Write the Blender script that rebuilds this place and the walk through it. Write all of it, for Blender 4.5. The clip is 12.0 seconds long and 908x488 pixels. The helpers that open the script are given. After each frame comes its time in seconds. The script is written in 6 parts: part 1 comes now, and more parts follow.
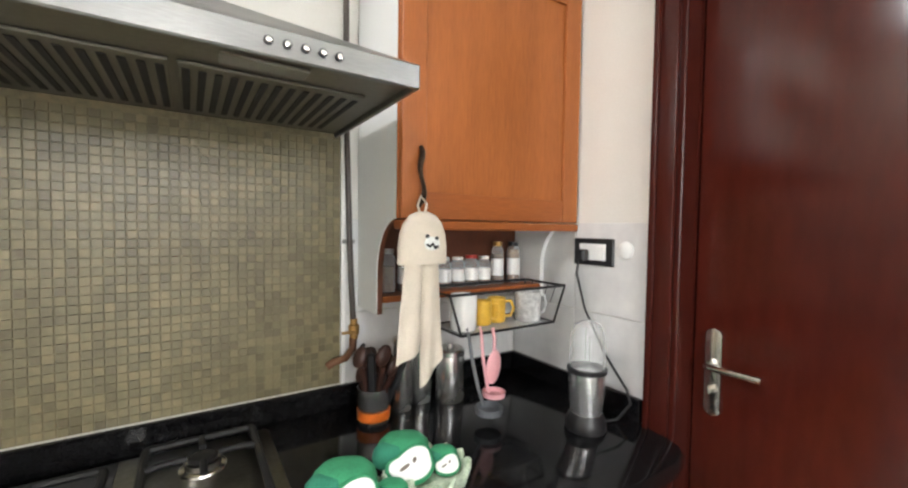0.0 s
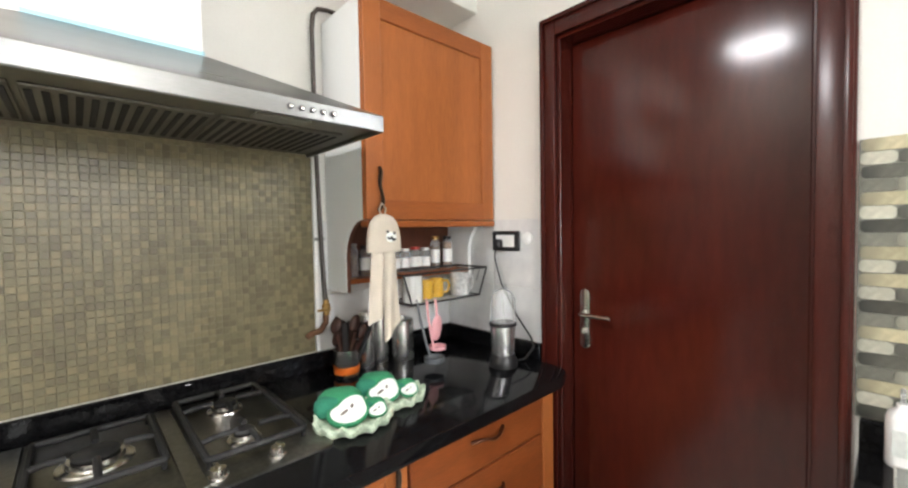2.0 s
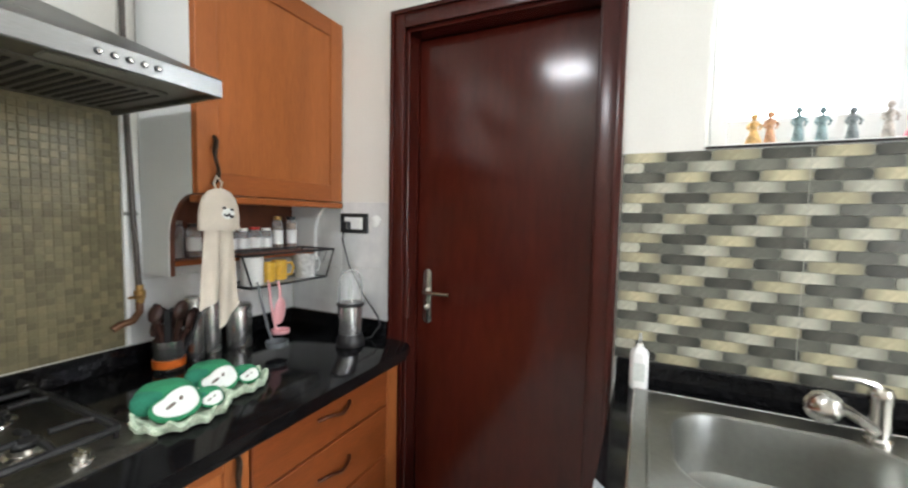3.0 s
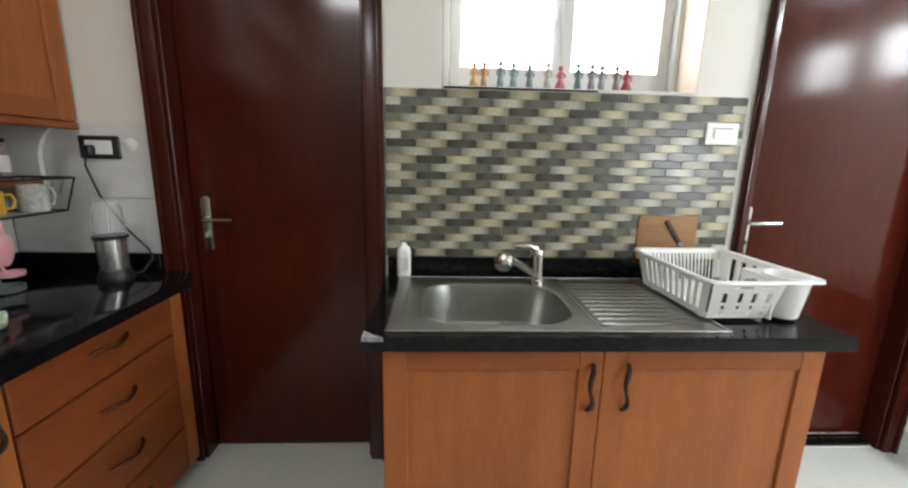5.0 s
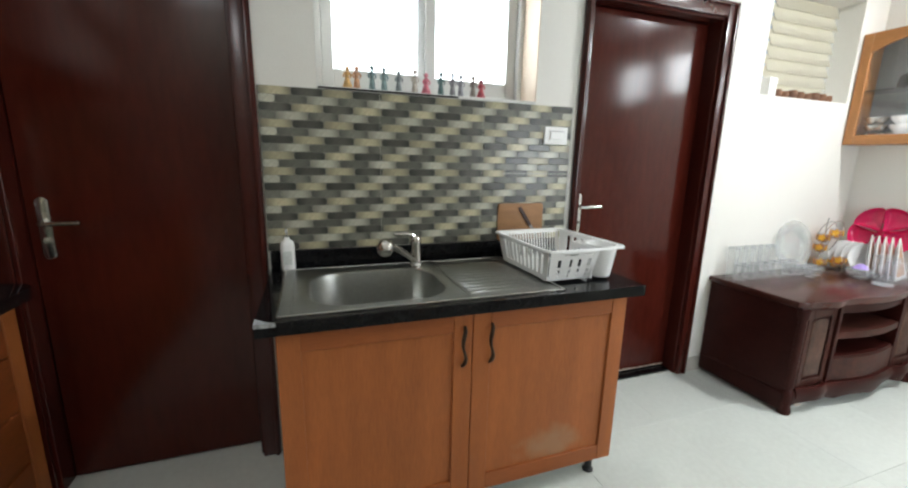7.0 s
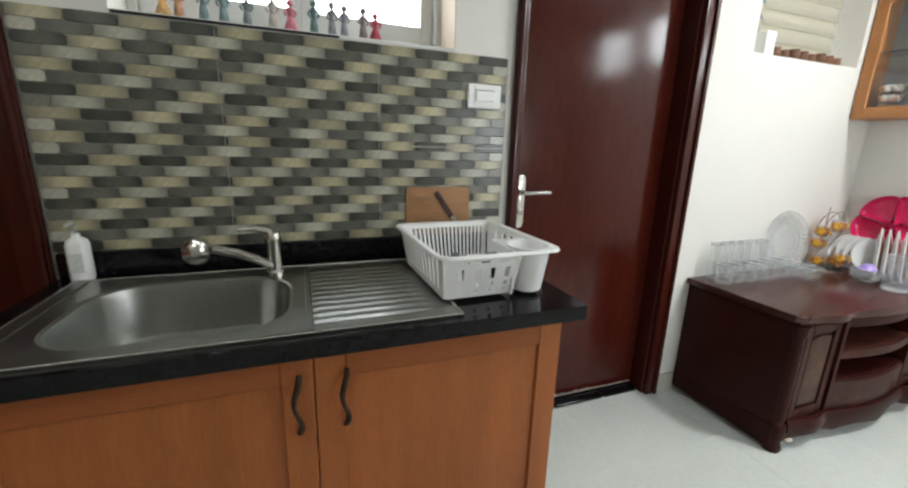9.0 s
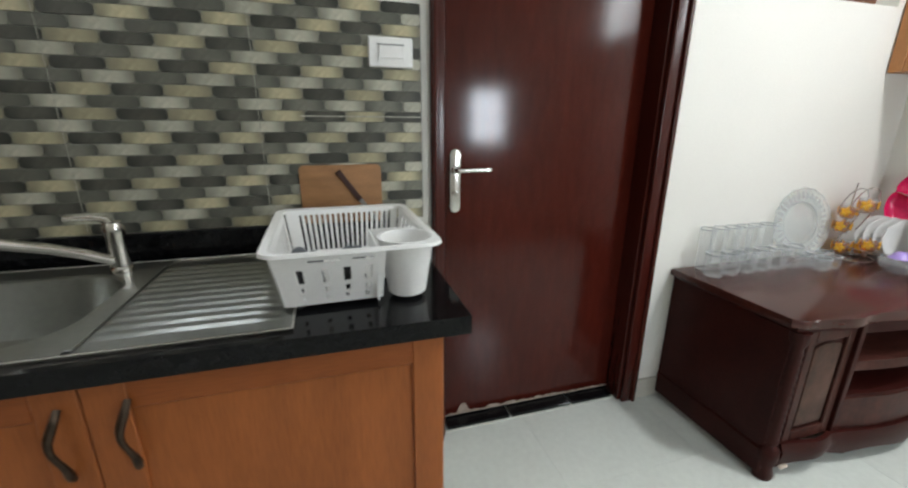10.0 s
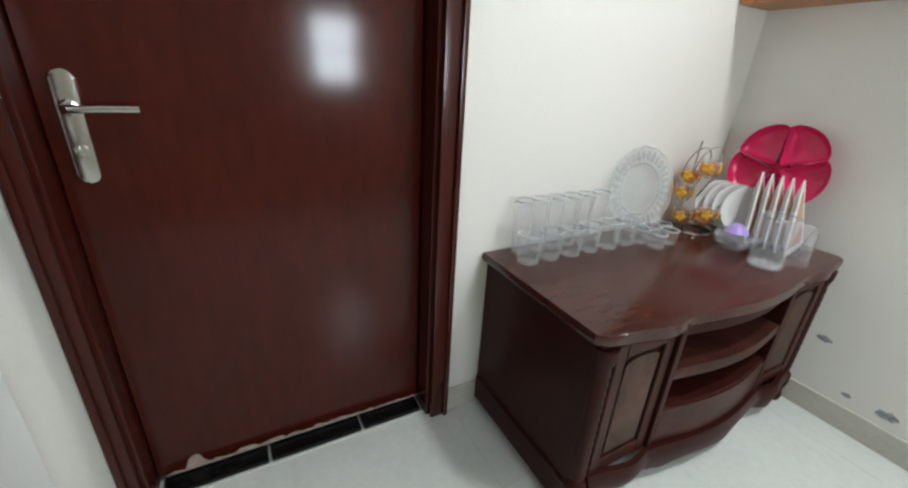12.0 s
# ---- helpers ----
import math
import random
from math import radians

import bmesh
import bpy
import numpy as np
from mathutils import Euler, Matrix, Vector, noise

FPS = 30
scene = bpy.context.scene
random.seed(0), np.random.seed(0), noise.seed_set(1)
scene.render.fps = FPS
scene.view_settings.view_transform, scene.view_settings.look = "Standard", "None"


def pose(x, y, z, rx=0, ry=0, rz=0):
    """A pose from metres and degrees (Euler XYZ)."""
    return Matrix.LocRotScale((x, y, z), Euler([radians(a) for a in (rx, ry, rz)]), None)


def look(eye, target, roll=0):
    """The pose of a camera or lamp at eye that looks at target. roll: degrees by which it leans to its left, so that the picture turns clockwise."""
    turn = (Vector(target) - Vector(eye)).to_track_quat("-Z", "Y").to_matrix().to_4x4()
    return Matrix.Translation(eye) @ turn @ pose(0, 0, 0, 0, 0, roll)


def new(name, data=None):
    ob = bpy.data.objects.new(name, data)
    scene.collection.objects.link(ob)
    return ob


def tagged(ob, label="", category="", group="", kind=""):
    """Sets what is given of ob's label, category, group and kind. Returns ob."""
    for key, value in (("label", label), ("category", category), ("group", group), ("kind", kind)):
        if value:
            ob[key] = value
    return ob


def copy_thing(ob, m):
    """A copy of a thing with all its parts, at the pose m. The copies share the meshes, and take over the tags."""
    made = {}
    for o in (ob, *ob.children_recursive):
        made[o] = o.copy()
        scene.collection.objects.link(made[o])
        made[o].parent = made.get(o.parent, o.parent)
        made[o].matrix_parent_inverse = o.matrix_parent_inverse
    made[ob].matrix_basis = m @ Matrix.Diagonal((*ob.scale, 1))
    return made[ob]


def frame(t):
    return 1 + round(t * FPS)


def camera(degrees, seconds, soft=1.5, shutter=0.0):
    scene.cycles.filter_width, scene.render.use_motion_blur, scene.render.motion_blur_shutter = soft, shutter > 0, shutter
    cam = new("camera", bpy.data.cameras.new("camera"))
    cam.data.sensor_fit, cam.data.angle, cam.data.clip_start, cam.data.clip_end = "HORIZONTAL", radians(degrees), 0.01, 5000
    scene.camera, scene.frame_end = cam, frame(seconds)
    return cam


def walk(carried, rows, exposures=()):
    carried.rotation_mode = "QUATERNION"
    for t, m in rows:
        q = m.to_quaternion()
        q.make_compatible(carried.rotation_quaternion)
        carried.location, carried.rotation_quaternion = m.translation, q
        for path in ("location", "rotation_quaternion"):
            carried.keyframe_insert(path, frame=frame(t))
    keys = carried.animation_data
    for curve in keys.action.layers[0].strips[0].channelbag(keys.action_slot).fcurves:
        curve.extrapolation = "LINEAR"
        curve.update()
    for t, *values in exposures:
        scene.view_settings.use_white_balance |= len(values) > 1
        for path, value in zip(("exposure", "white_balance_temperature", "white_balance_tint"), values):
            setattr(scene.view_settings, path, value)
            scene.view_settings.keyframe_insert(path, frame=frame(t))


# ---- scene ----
cam = camera(96.4, 12.0, soft=2.2, shutter=0.25)
PATH = [
    (0, (0.301, 0.3, 1.449), (1.39, 1.975, 1.375), 0.8),
    (0.5, (0.147, 0.225, 1.44), (1.363, 1.812, 1.391), 1.6),
    (1, (0.085, 0.175, 1.438), (1.328, 1.742, 1.409), 2.5),
    (1.5, (0.075, 0.103, 1.438), (1.383, 1.615, 1.424), 1.0),
    (2, (0.015, 0.005, 1.433), (1.376, 1.469, 1.364), -0.9),
    (2.5, (0.001, -0.039, 1.415), (1.552, 1.216, 1.282), -0.3),
    (3, (-0.047, -0.022, 1.417), (1.757, 0.833, 1.286), 1.2),
    (3.5, (-0.1, -0.024, 1.398), (1.803, 0.555, 1.191), 1.0),
    (5.5, (-0.361, -0.186, 1.352), (1.575, -0.408, 0.899), 2.3),
    (6, (-0.446, -0.201, 1.336), (1.472, -0.488, 0.846), 3.4),
    (6.5, (-0.462, -0.149, 1.342), (1.434, -0.569, 0.862), 2.9),
    (7, (-0.448, -0.122, 1.364), (1.397, -0.777, 0.955), 1.3),
    (9, (-0.099, -0.636, 1.312), (1.717, -1.326, 0.836), 1.8),
    (9.5, (-0.005, -0.848, 1.27), (1.803, -1.513, 0.733), -2.7),
    (10, (0.015, -1.101, 1.279), (1.853, -1.65, 0.714), 0.4),
    (10.5, (0.093, -1.292, 1.258), (1.832, -2.061, 0.638), -1.1),
    (11, (0.23, -1.465, 1.261), (1.905, -2.336, 0.6), 0.7),
    (11.5, (0.297, -1.636, 1.22), (1.907, -2.566, 0.482), -0.3),
    (12, (0.318, -1.83, 1.224), (1.932, -2.722, 0.45), 3.2),
]
EXPOSURES = [(0.0, 1.65, 6300, 14), (2.5, 1.62, 6250, 14), (3.0, 1.32, 6050, 12), (3.5, 1.12, 6050, 11), (5.5, 0.4, 6200, 11), (7.0, 0.18, 6100, 9), (9.0, -0.08, 6150, 9), (10.5, -0.22, 6080, 9), (12.0, -0.26, 6050, 8)]
walk(cam, [(t, look(eye, target, roll)) for t, eye, target, roll in PATH], EXPOSURES)

# ---- light: overcast daylight through the windows, and the ceiling lamps ----
world = bpy.data.worlds.new("world")
scene.world = world
world.use_nodes = True
_wn = world.node_tree.nodes
_sky = _wn.new("ShaderNodeTexSky")
_sky.sky_type, _sky.sun_disc = "NISHITA", False
_sky.sun_elevation, _sky.sun_rotation = radians(58), radians(10)
world.node_tree.links.new(_sky.outputs[0], _wn["Background"].inputs[0])
_wn["Background"].inputs[1].default_value = 0.12


def lamp(name, kind, m, energy, color, size=None):
    data = bpy.data.lights.new(name, kind)
    data.energy, data.color = energy, color
    if kind == "AREA":
        data.shape, data.size, data.size_y = "RECTANGLE", size[0], size[1]
    ob = new(name, data)
    ob.matrix_world = m
    return ob


_sun = lamp("sun", "SUN", look((0, 0, 0), (0.0, -0.5, -0.86)), 2.0, (1, 0.96, 0.9))
_sun.data.angle = radians(0.5)
# daylight entering by the sink window, the louvred vent, two high south windows and a low and a high west window
lamp("window_light_sink", "AREA", look((1.7, -0.675, 2.0), (0, -0.675, 1.9)), 26, (0.96, 1.0, 1.0), (1.15, 1.0))
lamp("window_light_vent", "AREA", look((1.64, -3.14, 2.1), (0, -3.14, 2.1)), 4, (1.0, 0.95, 0.82), (0.95, 0.75))
lamp("window_light_south_1", "AREA", look((-0.68, -3.875, 2.28), (1.3, -2.1, 0.7)), 9, (0.97, 1.0, 0.98), (0.36, 0.4))
lamp("window_light_south_2", "AREA", look((-0.02, -3.875, 2.28), (1.4, -2.2, 0.6)), 10, (0.97, 1.0, 0.98), (0.36, 0.4))
lamp("window_light_west", "AREA", look((-1.27, -2.7, 1.36), (1, -2.7, 1.2)), 28, (0.93, 0.97, 1.0), (0.36, 0.5))
# the two lit ceiling lamps: behind the walker by the stove, and over the sideboard
lamp("ceiling_lamp_light", "AREA", look((-0.8, 0.68, 2.755), (-0.795, 0.68, 0)), 12, (1.0, 0.99, 0.96), (0.34, 0.34))
lamp("ceiling_lamp_light_south", "AREA", look((0.12, -3.22, 2.755), (0.125, -3.22, 0)), 36, (1.0, 0.99, 0.96), (0.22, 0.22))


# ---- materials ----
def mat(name, base, rough=0.5, metal=0.0, var=0.12, scale=5.0, fine=90.0, bump=0.05, stretch=(1, 1, 1), coat=0.0, rand=0.0,
        island=0.0, dark=None, rough_var=0.1, spec=0.5, two=None):
    """A surface with variation at two scales (patches and grain), relief and uneven gloss."""
    m = bpy.data.materials.new(name)
    m.use_nodes = True
    nt = m.node_tree
    n, link = nt.nodes, nt.links.new
    p = n["Principled BSDF"]
    tc, mp = n.new("ShaderNodeTexCoord"), n.new("ShaderNodeMapping")
    mp.inputs["Scale"].default_value = stretch
    link(tc.outputs["Object"], mp.inputs[0])
    big, small = n.new("ShaderNodeTexNoise"), n.new("ShaderNodeTexNoise")
    for node, sc, det in ((big, scale, 4), (small, fine, 3)):
        node.inputs["Scale"].default_value, node.inputs["Detail"].default_value = sc, det
        link(mp.outputs[0], node.inputs["Vector"])
    add = n.new("ShaderNodeMath")
    add.operation = "ADD"
    link(big.outputs["Fac"], add.inputs[0])
    link(small.outputs["Fac"], add.inputs[1])
    ramp = n.new("ShaderNodeMapRange")
    ramp.inputs["From Min"].default_value, ramp.inputs["From Max"].default_value = 0.6, 1.4
    link(add.outputs[0], ramp.inputs["Value"])
    low = dark or [c * (1 - var * 1.6) for c in base]
    high = two or [min(1, c * (1 + var)) for c in base]
    mix = n.new("ShaderNodeMix")
    mix.data_type = "RGBA"
    mix.inputs["A"].default_value, mix.inputs["B"].default_value = (*low, 1), (*high, 1)
    link(ramp.outputs[0], mix.inputs["Factor"])
    out = mix.outputs["Result"]
    if rand or island:
        hs = n.new("ShaderNodeHueSaturation")
        r = n.new("ShaderNodeMapRange")
        w = rand or island
        r.inputs["To Min"].default_value, r.inputs["To Max"].default_value = 1 - w, 1 + w
        src = n.new("ShaderNodeObjectInfo").outputs["Random"] if rand else n.new("ShaderNodeNewGeometry").outputs["Random Per Island"]
        link(src, r.inputs["Value"])
        link(r.outputs[0], hs.inputs["Value"])
        link(out, hs.inputs["Color"])
        out = hs.outputs[0]
    link(out, p.inputs["Base Color"])
    rr = n.new("ShaderNodeMapRange")
    rr.inputs["To Min"].default_value, rr.inputs["To Max"].default_value = max(0.02, rough - rough_var * rough), rough + rough_var * rough
    link(big.outputs["Fac"], rr.inputs["Value"])
    link(rr.outputs[0], p.inputs["Roughness"])
    p.inputs["Metallic"].default_value = metal
    p.inputs["Coat Weight"].default_value = coat
    p.inputs["Coat Roughness"].default_value = 0.06
    p.inputs["Specular IOR Level"].default_value = spec
    if bump:
        b = n.new("ShaderNodeBump")
        b.inputs["Strength"].default_value, b.inputs["Distance"].default_value = bump, 0.004
        link(small.outputs["Fac"], b.inputs["Height"])
        link(b.outputs[0], p.inputs["Normal"])
    return m


def glass(name, color=(1, 1, 1), rough=0.02, ior=1.45):
    m = bpy.data.materials.new(name)
    m.use_nodes = True
    p = m.node_tree.nodes["Principled BSDF"]
    p.inputs["Base Color"].default_value = (*color, 1)
    p.inputs["Transmission Weight"].default_value, p.inputs["Roughness"].default_value, p.inputs["IOR"].default_value = 1, rough, ior
    return m


PAINT = mat("cream_wall_paint", (0.75, 0.735, 0.68), 0.55, var=0.03, scale=2, fine=160, bump=0.08)
BEIGE = mat("beige_bounce_wall", (0.46, 0.435, 0.38), 0.7, var=0.05, scale=2, fine=120)
CEIL = mat("white_ceiling_paint", (0.66, 0.66, 0.64), 0.8, var=0.03, scale=2, fine=120, bump=0.06)
FLOOR = mat("pale_vitrified_tile", (0.66, 0.69, 0.64), 0.2, var=0.05, scale=3, fine=40, bump=0.01, rand=0.02)
GROUT = mat("grey_grout", (0.57, 0.59, 0.54), 0.8, var=0.15)
SKIRT = mat("beige_skirting_tile", (0.5, 0.48, 0.42), 0.3, var=0.08, scale=6, bump=0.02)
DOOR = mat("dark_red_brown_gloss_wood", (0.057, 0.0086, 0.005), 0.13, var=0.2, scale=2.2, fine=11, bump=0.022, stretch=(3, 3, 0.8), coat=0.0, rough_var=0.25, spec=0.32)
FRAME = mat("dark_red_brown_frame_wood", (0.05, 0.0082, 0.0052), 0.22, var=0.14, scale=3, fine=24, bump=0.008, stretch=(5, 5, 0.5), spec=0.36)
WOOD = mat("honey_orange_wood", (0.35, 0.108, 0.027), 0.44, spec=0.3, var=0.16, scale=2.5, fine=38, bump=0.03, stretch=(7, 7, 0.6), coat=0.03)
WOOD_H = mat("honey_orange_wood_lying_grain", (0.3, 0.086, 0.02), 0.44, spec=0.3, var=0.16, scale=2.5, fine=38, bump=0.03, stretch=(0.6, 0.6, 7), coat=0.03)
LAM = mat("white_laminate", (0.76, 0.77, 0.75), 0.4, var=0.02, scale=2, bump=0.01)
GRANITE = mat("black_polished_granite", (0.006, 0.006, 0.0065), 0.09, var=0.5, scale=40, fine=260, bump=0.0, two=(0.011, 0.011, 0.012), rough_var=0.3, spec=0.24)
STEEL = mat("brushed_steel", (0.33, 0.33, 0.315), 0.36, 1.0, var=0.06, scale=3, fine=120, bump=0.03, stretch=(0.4, 3, 6), rough_var=0.25)
STEEL_D = mat("dull_sink_steel", (0.38, 0.385, 0.36), 0.34, 1.0, var=0.07, scale=5, fine=60, bump=0.004, rough_var=0.3)
CHROME = mat("satin_chrome", (0.66, 0.64, 0.6), 0.2, 1.0, var=0.05, bump=0.0)
BRONZE = mat("dark_bronze_handle", (0.07, 0.05, 0.035), 0.4, 0.9, var=0.4, scale=30, bump=0.1)
BLACK = mat("black_plastic", (0.015, 0.015, 0.016), 0.4, var=0.2, bump=0.02)
IRON = mat("black_enamelled_iron", (0.009, 0.009, 0.009), 0.6, 0.0, var=0.3, scale=30, bump=0.15)
WHITE_P = mat("white_plastic", (0.85, 0.85, 0.83), 0.35, var=0.03, bump=0.02)
UPVC = mat("white_upvc", (0.64, 0.64, 0.61), 0.35, var=0.03, bump=0.01)
DARK = mat("dark_hollow", (0.02, 0.017, 0.015), 0.8, var=0.2)
MARBLE = mat("white_marble_tile", (0.74, 0.74, 0.72), 0.14, var=0.08, scale=3, fine=14, bump=0.0, dark=(0.6, 0.6, 0.6), rand=0.02)
GLASS = glass("clear_glass")


def thin_glass(name, tint, gloss=1.0, rough=0.06, milk=0.04):
    """Thin clear ware: lets light through, with shine and painted white highlights towards its edges."""
    m = bpy.data.materials.new(name)
    m.use_nodes = True
    n, link = m.node_tree.nodes, m.node_tree.links.new
    n.remove(n["Principled BSDF"])
    tr, gl, df, mx, mx2, fr, pw, mul = [n.new(k) for k in ("ShaderNodeBsdfTransparent", "ShaderNodeBsdfGlossy", "ShaderNodeBsdfDiffuse", "ShaderNodeMixShader", "ShaderNodeMixShader", "ShaderNodeLayerWeight", "ShaderNodeMath", "ShaderNodeMath")]
    tr.inputs["Color"].default_value = (*tint, 1)
    gl.inputs["Roughness"].default_value = rough
    df.inputs["Color"].default_value = (0.85, 0.87, 0.87, 1)
    pw.operation, pw.inputs[1].default_value = "POWER", 2.5
    mul.operation, mul.inputs[1].default_value = "MULTIPLY_ADD", 0.55 * gloss
    mul.inputs[2].default_value = 0.02
    link(fr.outputs["Facing"], pw.inputs[0])
    link(pw.outputs[0], mul.inputs[0])
    mx2.inputs[0].default_value = milk
    # diffuse white in the edge shine stands in for bright highlights
    edge = n.new("ShaderNodeMixShader")
    edge.inputs[0].default_value = 0.45
    link(gl.outputs[0], edge.inputs[1])
    link(df.outputs[0], edge.inputs[2])
    link(tr.outputs[0], mx2.inputs[1])
    link(df.outputs[0], mx2.inputs[2])
    link(mul.outputs[0], mx.inputs[0])
    link(mx2.outputs[0], mx.inputs[1])
    link(edge.outputs[0], mx.inputs[2])
    link(mx.outputs[0], n["Material Output"].inputs["Surface"])
    return m


WARE = thin_glass("clear_glassware", (0.965, 0.97, 0.97), 1.5, 0.04, 0.09)
RIM = thin_glass("glass_rim", (0.8, 0.82, 0.82), 1.3, 0.08, 0.3)
CUT = thin_glass("cut_glassware", (0.96, 0.97, 0.97), 1.3, 0.1, 0.12)


# ---- helpers for meshes ----
def box(bm, x0, x1, y0, y1, z0, z1, bevel=0.0, seg=1):
    made = bmesh.ops.create_cube(bm, size=1, matrix=Matrix.LocRotScale(((x0 + x1) / 2, (y0 + y1) / 2, (z0 + z1) / 2), None, (abs(x1 - x0), abs(y1 - y0), abs(z1 - z0))))
    if bevel:
        edges = list({e for v in made["verts"] for e in v.link_edges})
        bmesh.ops.bevel(bm, geom=edges, offset=bevel, segments=seg, profile=0.6, affect="EDGES")
    return bm


def boxes(*dims, bevel=0.0):
    bm = bmesh.new()
    for d in dims:
        box(bm, *d, bevel=bevel)
    return bm


def lathe(profile, seg=24, bm=None, at=(0, 0, 0), m=None, close=False):
    """Turn (radius, height) pairs round the z axis."""
    bm = bm or bmesh.new()
    m = m or Matrix.Translation(at)
    rings = []
    for r, z in profile:
        if r < 1e-5:
            rings.append([bm.verts.new(m @ Vector((0, 0, z)))])
        else:
            rings.append([bm.verts.new(m @ Vector((r * math.cos(2 * math.pi * k / seg), r * math.sin(2 * math.pi * k / seg), z))) for k in range(seg)])
    for a, b in zip(rings, rings[1:]):
        for k in range(seg):
            q = [a[k % len(a)], a[(k + 1) % len(a)], b[(k + 1) % len(b)], b[k % len(b)]]
            q = list(dict.fromkeys(q))
            if len(q) > 2:
                bm.faces.new(q)
    return bm


def tube(points, r, seg=8, bm=None, closed=False, taper=None):
    """A round bar along points."""
    bm = bm or bmesh.new()
    pts = [Vector(p) for p in points]
    n = len(pts)
    rings, up = [], None
    for i, p in enumerate(pts):
        a = pts[(i - 1) % n] if closed or i else p
        b = pts[(i + 1) % n] if closed or i < n - 1 else p
        d = (b - a).normalized()
        if up is None:
            up = Vector((0, 0, 1)) if abs(d.z) < 0.9 else Vector((1, 0, 0))
        side = d.cross(up).normalized()
        up = side.cross(d).normalized()
        rr = r if taper is None else r * taper[i]
        rings.append([bm.verts.new(p + rr * (math.cos(2 * math.pi * k / seg) * side + math.sin(2 * math.pi * k / seg) * up)) for k in range(seg)])
    for i in range(n if closed else n - 1):
        a, b = rings[i], rings[(i + 1) % n]
        for k in range(seg):
            bm.faces.new((a[k], a[(k + 1) % seg], b[(k + 1) % seg], b[k]))
    if not closed:
        bm.faces.new(rings[0][::-1])
        bm.faces.new(rings[-1])
    return bm


def prism(outline, z0, z1, bm=None, axis="z", bevel=0.0):
    """An outline drawn out along an axis. For x and y the outline's pairs are (y, z) and (x, z)."""
    bm = bm or bmesh.new()
    put = {"z": lambda a, b, c: (a, b, c), "x": lambda a, b, c: (c, a, b), "y": lambda a, b, c: (a, c, b)}[axis]
    low = [bm.verts.new(put(a, b, z0)) for a, b in outline]
    high = [bm.verts.new(put(a, b, z1)) for a, b in outline]
    faces = [bm.faces.new(low[::-1]), bm.faces.new(high)]
    k = len(low)
    for i in range(k):
        faces.append(bm.faces.new((low[i], low[(i + 1) % k], high[(i + 1) % k], high[i])))
    if bevel:
        bmesh.ops.bevel(bm, geom=list({e for f in faces[:2] for e in f.edges}), offset=bevel, segments=2, profile=0.6, affect="EDGES")
    return bm


def rounded(w, d, r, seg=5, cx=0.0, cy=0.0):
    """The outline of a rectangle with round corners."""
    out = []
    for sx, sy, a0 in ((1, 1, 0), (-1, 1, 90), (-1, -1, 180), (1, -1, 270)):
        for k in range(seg + 1):
            a = radians(a0 + 90 * k / seg)
            out.append((cx + sx * (w / 2 - r) + r * math.cos(a), cy + sy * (d / 2 - r) + r * math.sin(a)))
    return out


def loft(rings, bm=None, cap=(True, True)):
    """Skin a run of rings of equal length."""
    bm = bm or bmesh.new()
    vs = [[bm.verts.new(p) for p in ring] for ring in rings]
    k = len(vs[0])
    for a, b in zip(vs, vs[1:]):
        for i in range(k):
            bm.faces.new((a[i], a[(i + 1) % k], b[(i + 1) % k], b[i]))
    if cap[0]:
        bm.faces.new(vs[0][::-1])
    if cap[1]:
        bm.faces.new(vs[-1])
    return bm


def mesh_of(name, bm, material, smooth=None):
    bmesh.ops.recalc_face_normals(bm, faces=bm.faces[:])
    me = bpy.data.meshes.new(name)
    bm.to_mesh(me)
    bm.free()
    me.materials.append(material)
    if smooth is not None:
        me.shade_smooth()
        me.set_sharp_from_angle(angle=radians(smooth))
    return me


def part(name, bm, material, parent=None, label="", smooth=35, m=None):
    ob = new(name, mesh_of(name, bm, material, smooth))
    ob.parent = parent
    if m is not None:
        ob.matrix_basis = m
    if label:
        ob["label"] = label
    return ob


def piece(name, me, parent, m):
    ob = new(name, me)
    ob.parent = parent
    ob.matrix_basis = m
    return ob


def thing(name, m, label, category, group=""):
    ob = new(name)
    ob.empty_display_size = 0.05
    ob.matrix_basis = m
    return tagged(ob, label, category, group)


def struct(name, bm, material, label="", category="", smooth=35):
    return tagged(part(name, bm, material, smooth=smooth), label, category, kind="structure")

# ---- the room: east wall x = 1.395, north wall y = 1.53, south wall y = -3.805, west wall x = -1.2 ----
EAST, NORTH, SOUTH, WEST, TOP = 1.395, 1.53, -3.805, -1.2, 2.8
T = 0.22
WIN = (-1.185, -0.165, 1.645, 2.4)       # the sink window: y0, y1, z0, z1
VENT = (-3.56, -2.72, 1.79, 2.42)        # the louvred vent
D1 = (0.125, 0.9, 2.18)                  # door openings: y0, y1, head
D2 = (-2.365, -1.46, 2.18)


